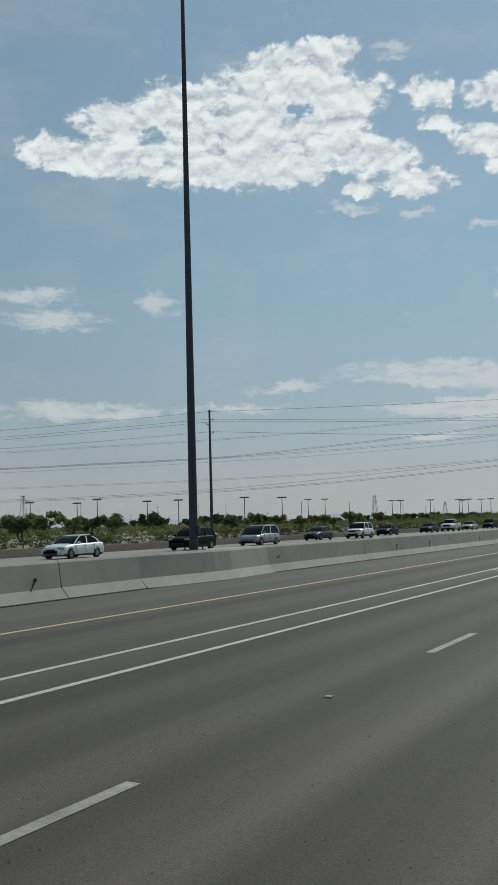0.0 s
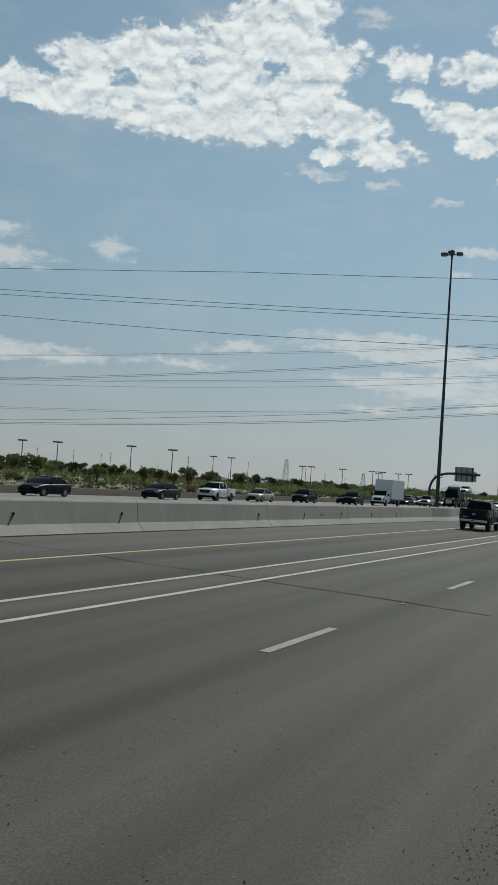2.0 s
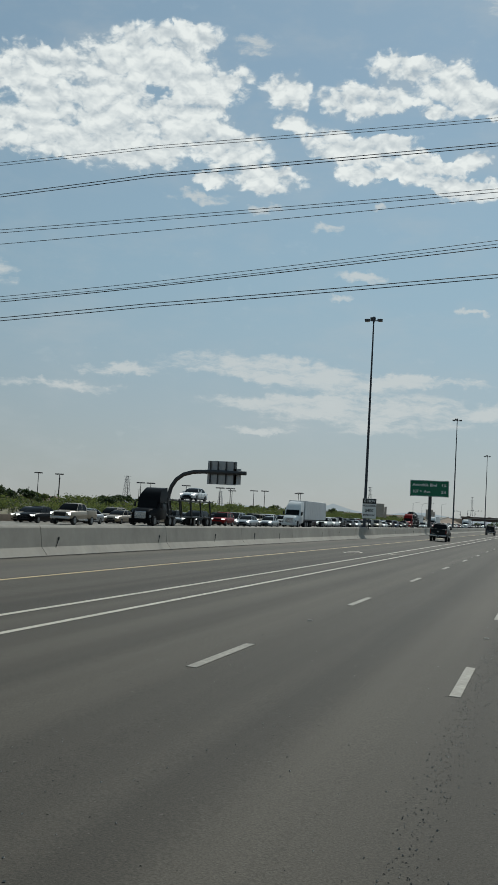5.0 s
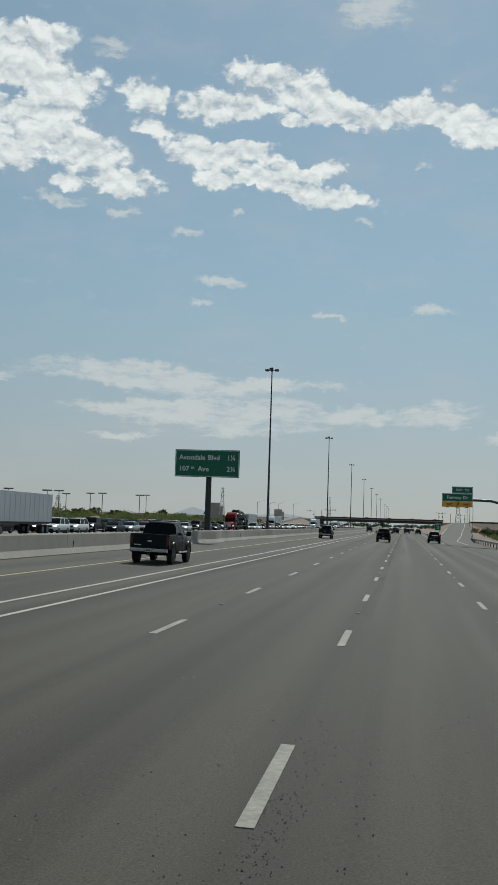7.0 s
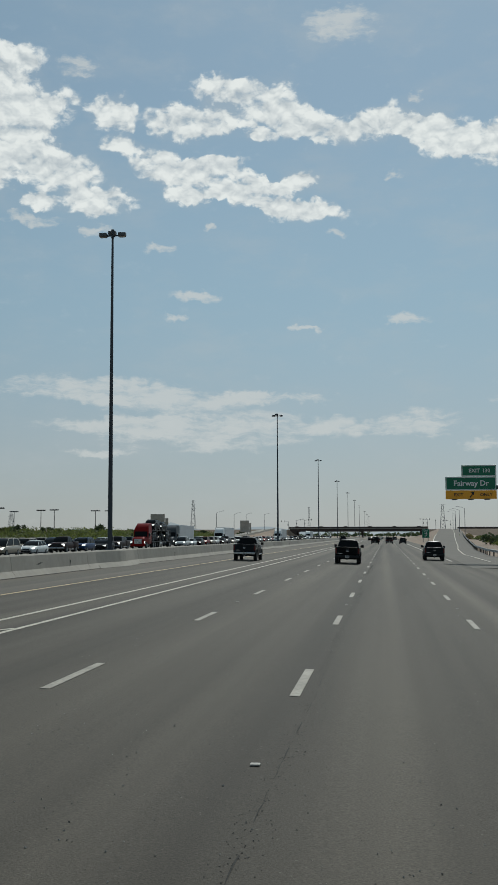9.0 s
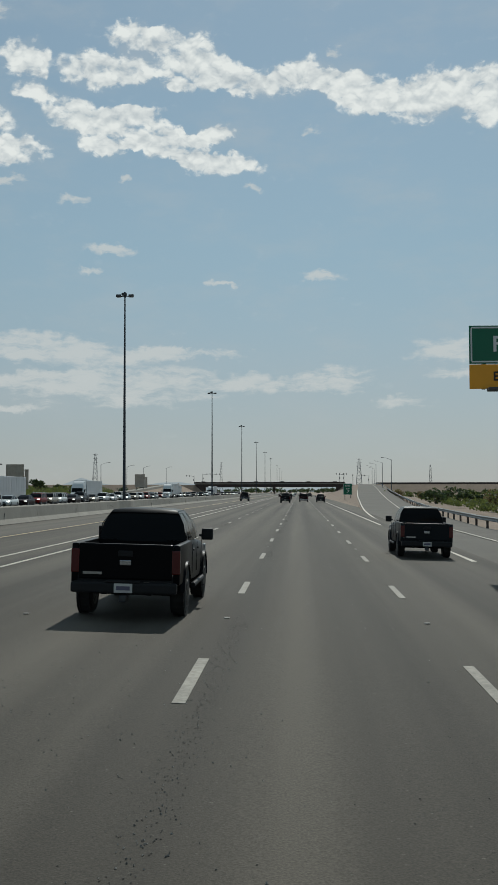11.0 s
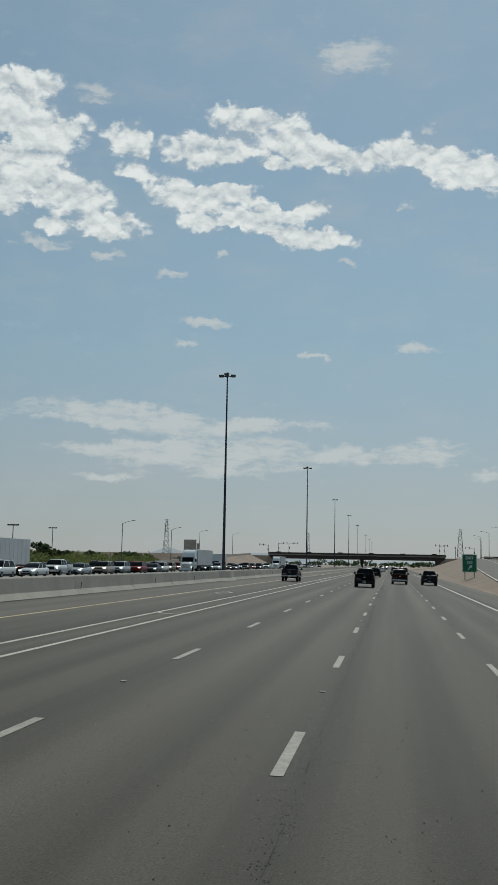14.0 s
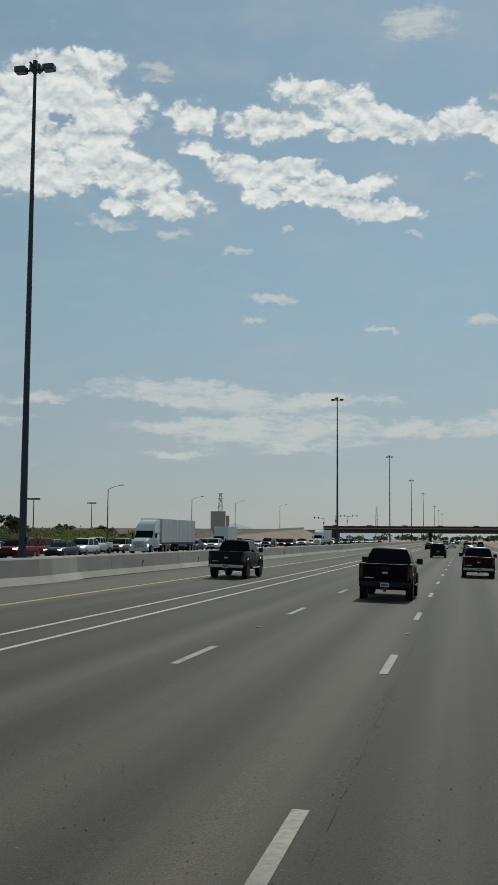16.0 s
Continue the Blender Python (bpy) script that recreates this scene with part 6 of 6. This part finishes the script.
def box_truck(col, label):
    root = empty("box_truck")
    rings = [ring(2.0, 1.05, 0.7, 2.0), ring(2.3, 1.1, 0.6, 2.1), ring(3.4, 1.1, 0.55, 2.0), ring(3.7, 1.02, 0.55, 1.5), ring(4.6, 0.95, 0.5, 1.35), ring(4.9, 0.82, 0.55, 1.1)]
    smooth(part("cab_body", loft(bmesh.new(), rings), col, root), 40)
    part("windscreen", loft(bmesh.new(), [[(-0.92, 3.5, 1.5), (0.92, 3.5, 1.5), (0.92, 3.86, 1.5), (-0.92, 3.86, 1.5)], [(-0.85, 3.2, 2.12), (0.85, 3.2, 2.12), (0.85, 3.45, 2.12), (-0.85, 3.45, 2.12)]]),
         CAR_GLASS, root)
    part("grille", boxed(0, 4.86, 0.95, 1.1, 0.1, 0.4, 0.03), BLACK_PLASTIC, root)
    part("front_bumper", boxed(0, 4.9, 0.5, 1.95, 0.2, 0.25, 0.05), BLACK_PLASTIC, root)
    lamps(root, "headlight", HEAD, 0.95, 4.76, 0.95, 0.3, 0.2, 0.2)
    mirrors(root, 1.08, 3.5, 1.6, BLACK_PLASTIC, (0.2, 0.1, 0.4))
    box_trailer(root, -5.2, 1.95, 1.0, 3.75, 1.22)
    part("chassis", boxed(0, -0.5, 0.75, 0.9, 9, 0.22), DARK_STEEL, root)
    wheels(root, 0.92, (3.9, -2.9), 0.45, 0.28, 1.0, None)
    return tagged(root, label, "truck", "trucks in the jam")


# traffic ahead on this carriageway
lean = math.degrees(math.atan(CROSS))


def ahead(thing, x, y):
    thing.matrix_basis = pose(x, y, gz(x) + 0.004, 0, lean, 0)
    return thing


# each placed to fit the camera's view at one point of its drive
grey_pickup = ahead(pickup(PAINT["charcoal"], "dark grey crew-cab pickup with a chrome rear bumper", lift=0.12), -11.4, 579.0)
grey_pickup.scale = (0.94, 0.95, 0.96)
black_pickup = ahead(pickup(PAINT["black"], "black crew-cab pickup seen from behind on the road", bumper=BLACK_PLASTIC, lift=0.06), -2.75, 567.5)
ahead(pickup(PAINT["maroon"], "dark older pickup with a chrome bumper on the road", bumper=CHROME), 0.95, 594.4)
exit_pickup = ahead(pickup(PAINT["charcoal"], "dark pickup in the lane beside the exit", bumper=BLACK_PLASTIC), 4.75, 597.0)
ahead(coupe(PAINT["black"], "black convertible coupe with its fabric roof up"), -6.6, 145.9)
# copies of these pickups farther back in their lanes, placed to fit camera's view
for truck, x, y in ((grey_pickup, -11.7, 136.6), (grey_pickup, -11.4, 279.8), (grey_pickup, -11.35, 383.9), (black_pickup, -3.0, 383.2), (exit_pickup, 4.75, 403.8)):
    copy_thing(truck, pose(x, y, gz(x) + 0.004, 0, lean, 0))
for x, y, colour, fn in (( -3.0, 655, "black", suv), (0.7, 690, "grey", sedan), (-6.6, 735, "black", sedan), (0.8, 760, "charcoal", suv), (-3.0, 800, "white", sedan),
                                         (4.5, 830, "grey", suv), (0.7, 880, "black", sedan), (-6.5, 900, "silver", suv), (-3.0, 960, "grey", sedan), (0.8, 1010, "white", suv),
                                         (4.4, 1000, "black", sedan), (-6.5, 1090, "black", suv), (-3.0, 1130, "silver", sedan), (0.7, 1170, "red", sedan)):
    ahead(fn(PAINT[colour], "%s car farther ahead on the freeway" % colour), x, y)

# standing jam on the opposite carriageway, fronts towards the camera
OPP = 180.0


def opposite(thing, x, y):
    thing.matrix_basis = pose(x, y, opp_z(x), 0, 0, OPP)
    return thing


opposite(sedan(PAINT["white"], "white hatchback on the opposite carriageway"), -39.3, 58)
opposite(suv(PAINT["black"], "black sport utility car on the opposite carriageway"), -39.4, 74)
opposite(minivan(PAINT["silver"], "silver minivan on the opposite carriageway"), -39.3, 86)
opposite(sedan(PAINT["grey"], "grey sedan on the opposite carriageway"), -42.6, 108)
opposite(suv(PAINT["white"], "white sport utility car on the opposite carriageway"), -39.3, 112)
opposite(sedan(PAINT["black"], "black sedan on the opposite carriageway"), -43.0, 133)
opposite(sedan(PAINT["charcoal"], "dark sedan on the opposite carriageway"), -42.6, 151)
opposite(pickup(PAINT["white"], "white pickup on the opposite carriageway"), -42.6, 163)
opposite(sedan(PAINT["tan"], "tan sedan on the opposite carriageway"), -42.6, 175)
opposite(suv(PAINT["charcoal"], "dark sport utility car on the opposite carriageway"), -42.6, 190)
opposite(suv(PAINT["black"], "black off-road car on the opposite carriageway"), -39.0, 199)
opposite(box_truck(PAINT["white"], "white box truck with a tall plain cargo box"), -38.2, 213)
opposite(sedan(PAINT["black"], "black sedan on the opposite carriageway"), -42.6, 208)
opposite(semi(PAINT["black"], "black tractor pulling a dark car carrier", True), -38.7, 268)
opposite(semi(PAINT["white"], "white tractor with a long white trailer"), -36.6, 321)
HEAD = HEAD_LAMP
opposite(semi(PAINT["red"], "red tractor with a dark car carrier rack", True), -37.7, 462)
opposite(semi(PAINT["grey"], "grey tractor with a white trailer"), -41.0, 500)
opposite(semi(PAINT["white"], "white tractor with a long grey trailer"), -41.3, 560)
opposite(semi(PAINT["white"], "white tractor with a streamlined roof and white trailer"), -35.5, 646)
opposite(box_truck(PAINT["white"], "white delivery truck in the jam"), -40.3, 700)
opposite(semi(PAINT["white"], "white tractor with a white trailer in the jam"), -37.0, 800)
c = sedan(PAINT["white"], "new white car loaded on the car carrier")
c.matrix_basis = pose(-38.7, 275.5, 0.455 + 2.82, 0, 0, OPP)
for (kind, tone), y, z in zip(((suv, "black"), (sedan, "charcoal"), (suv, "grey"), (sedan, "black"), (suv, "charcoal")), (463.2, 468.8, 461.6, 466.6, 471.4), (2.81, 2.81, 1.07, 1.07, 1.07)):
    c = kind(PAINT[tone], "dark %s car loaded on the red car carrier" % tone)
    c.matrix_basis = pose(-37.7, y, 0.45 + z, 0, 0, OPP)
taken = [(-38.2, 213, 12), (-38.7, 268, 26), (-36.6, 321, 26), (-37.7, 462, 26), (-41, 500, 26), (-41.3, 560, 26), (-35.5, 646, 26), (-40.3, 700, 14), (-37, 800, 26)]
COLOURS = ["white", "white", "white", "silver", "silver", "black", "black", "grey", "charcoal", "red", "blue", "tan", "maroon"]
masters = {}
LITE = True
HEAD = HEAD_LAMP
WORDS = {sedan: "sedan", suv: "sport utility car", minivan: "minivan", pickup: "pickup truck"}
rng = random.Random(77)
for lane in (-36.6, -40.2, -43.7, -47.0):
    y = 240 + rng.uniform(0, 14) + (40 if lane > -38 else 0)
    while y < 1000:
        if all(abs(lane - tx) > 2.9 or abs(y + 3 - ty) > r * 0.62 for tx, ty, r in taken):
            fn, colour = rng.choice([sedan, sedan, sedan, suv, suv, minivan, pickup]), rng.choice(COLOURS)
            key = (fn, colour)
            if key not in masters:
                masters[key] = fn(PAINT[colour], "%s %s waiting in the traffic jam" % (colour, WORDS[fn]))
                masters[key]["group"] = "cars in the jam"
                opposite(masters[key], lane + rng.uniform(-0.3, 0.3), y)
            else:
                copy_thing(masters[key], pose(lane + rng.uniform(-0.3, 0.3), y, opp_z(lane), 0, 0, OPP))
        y += rng.uniform(6.8, 11.0) * (1.0 if y < 640 else 2.3)
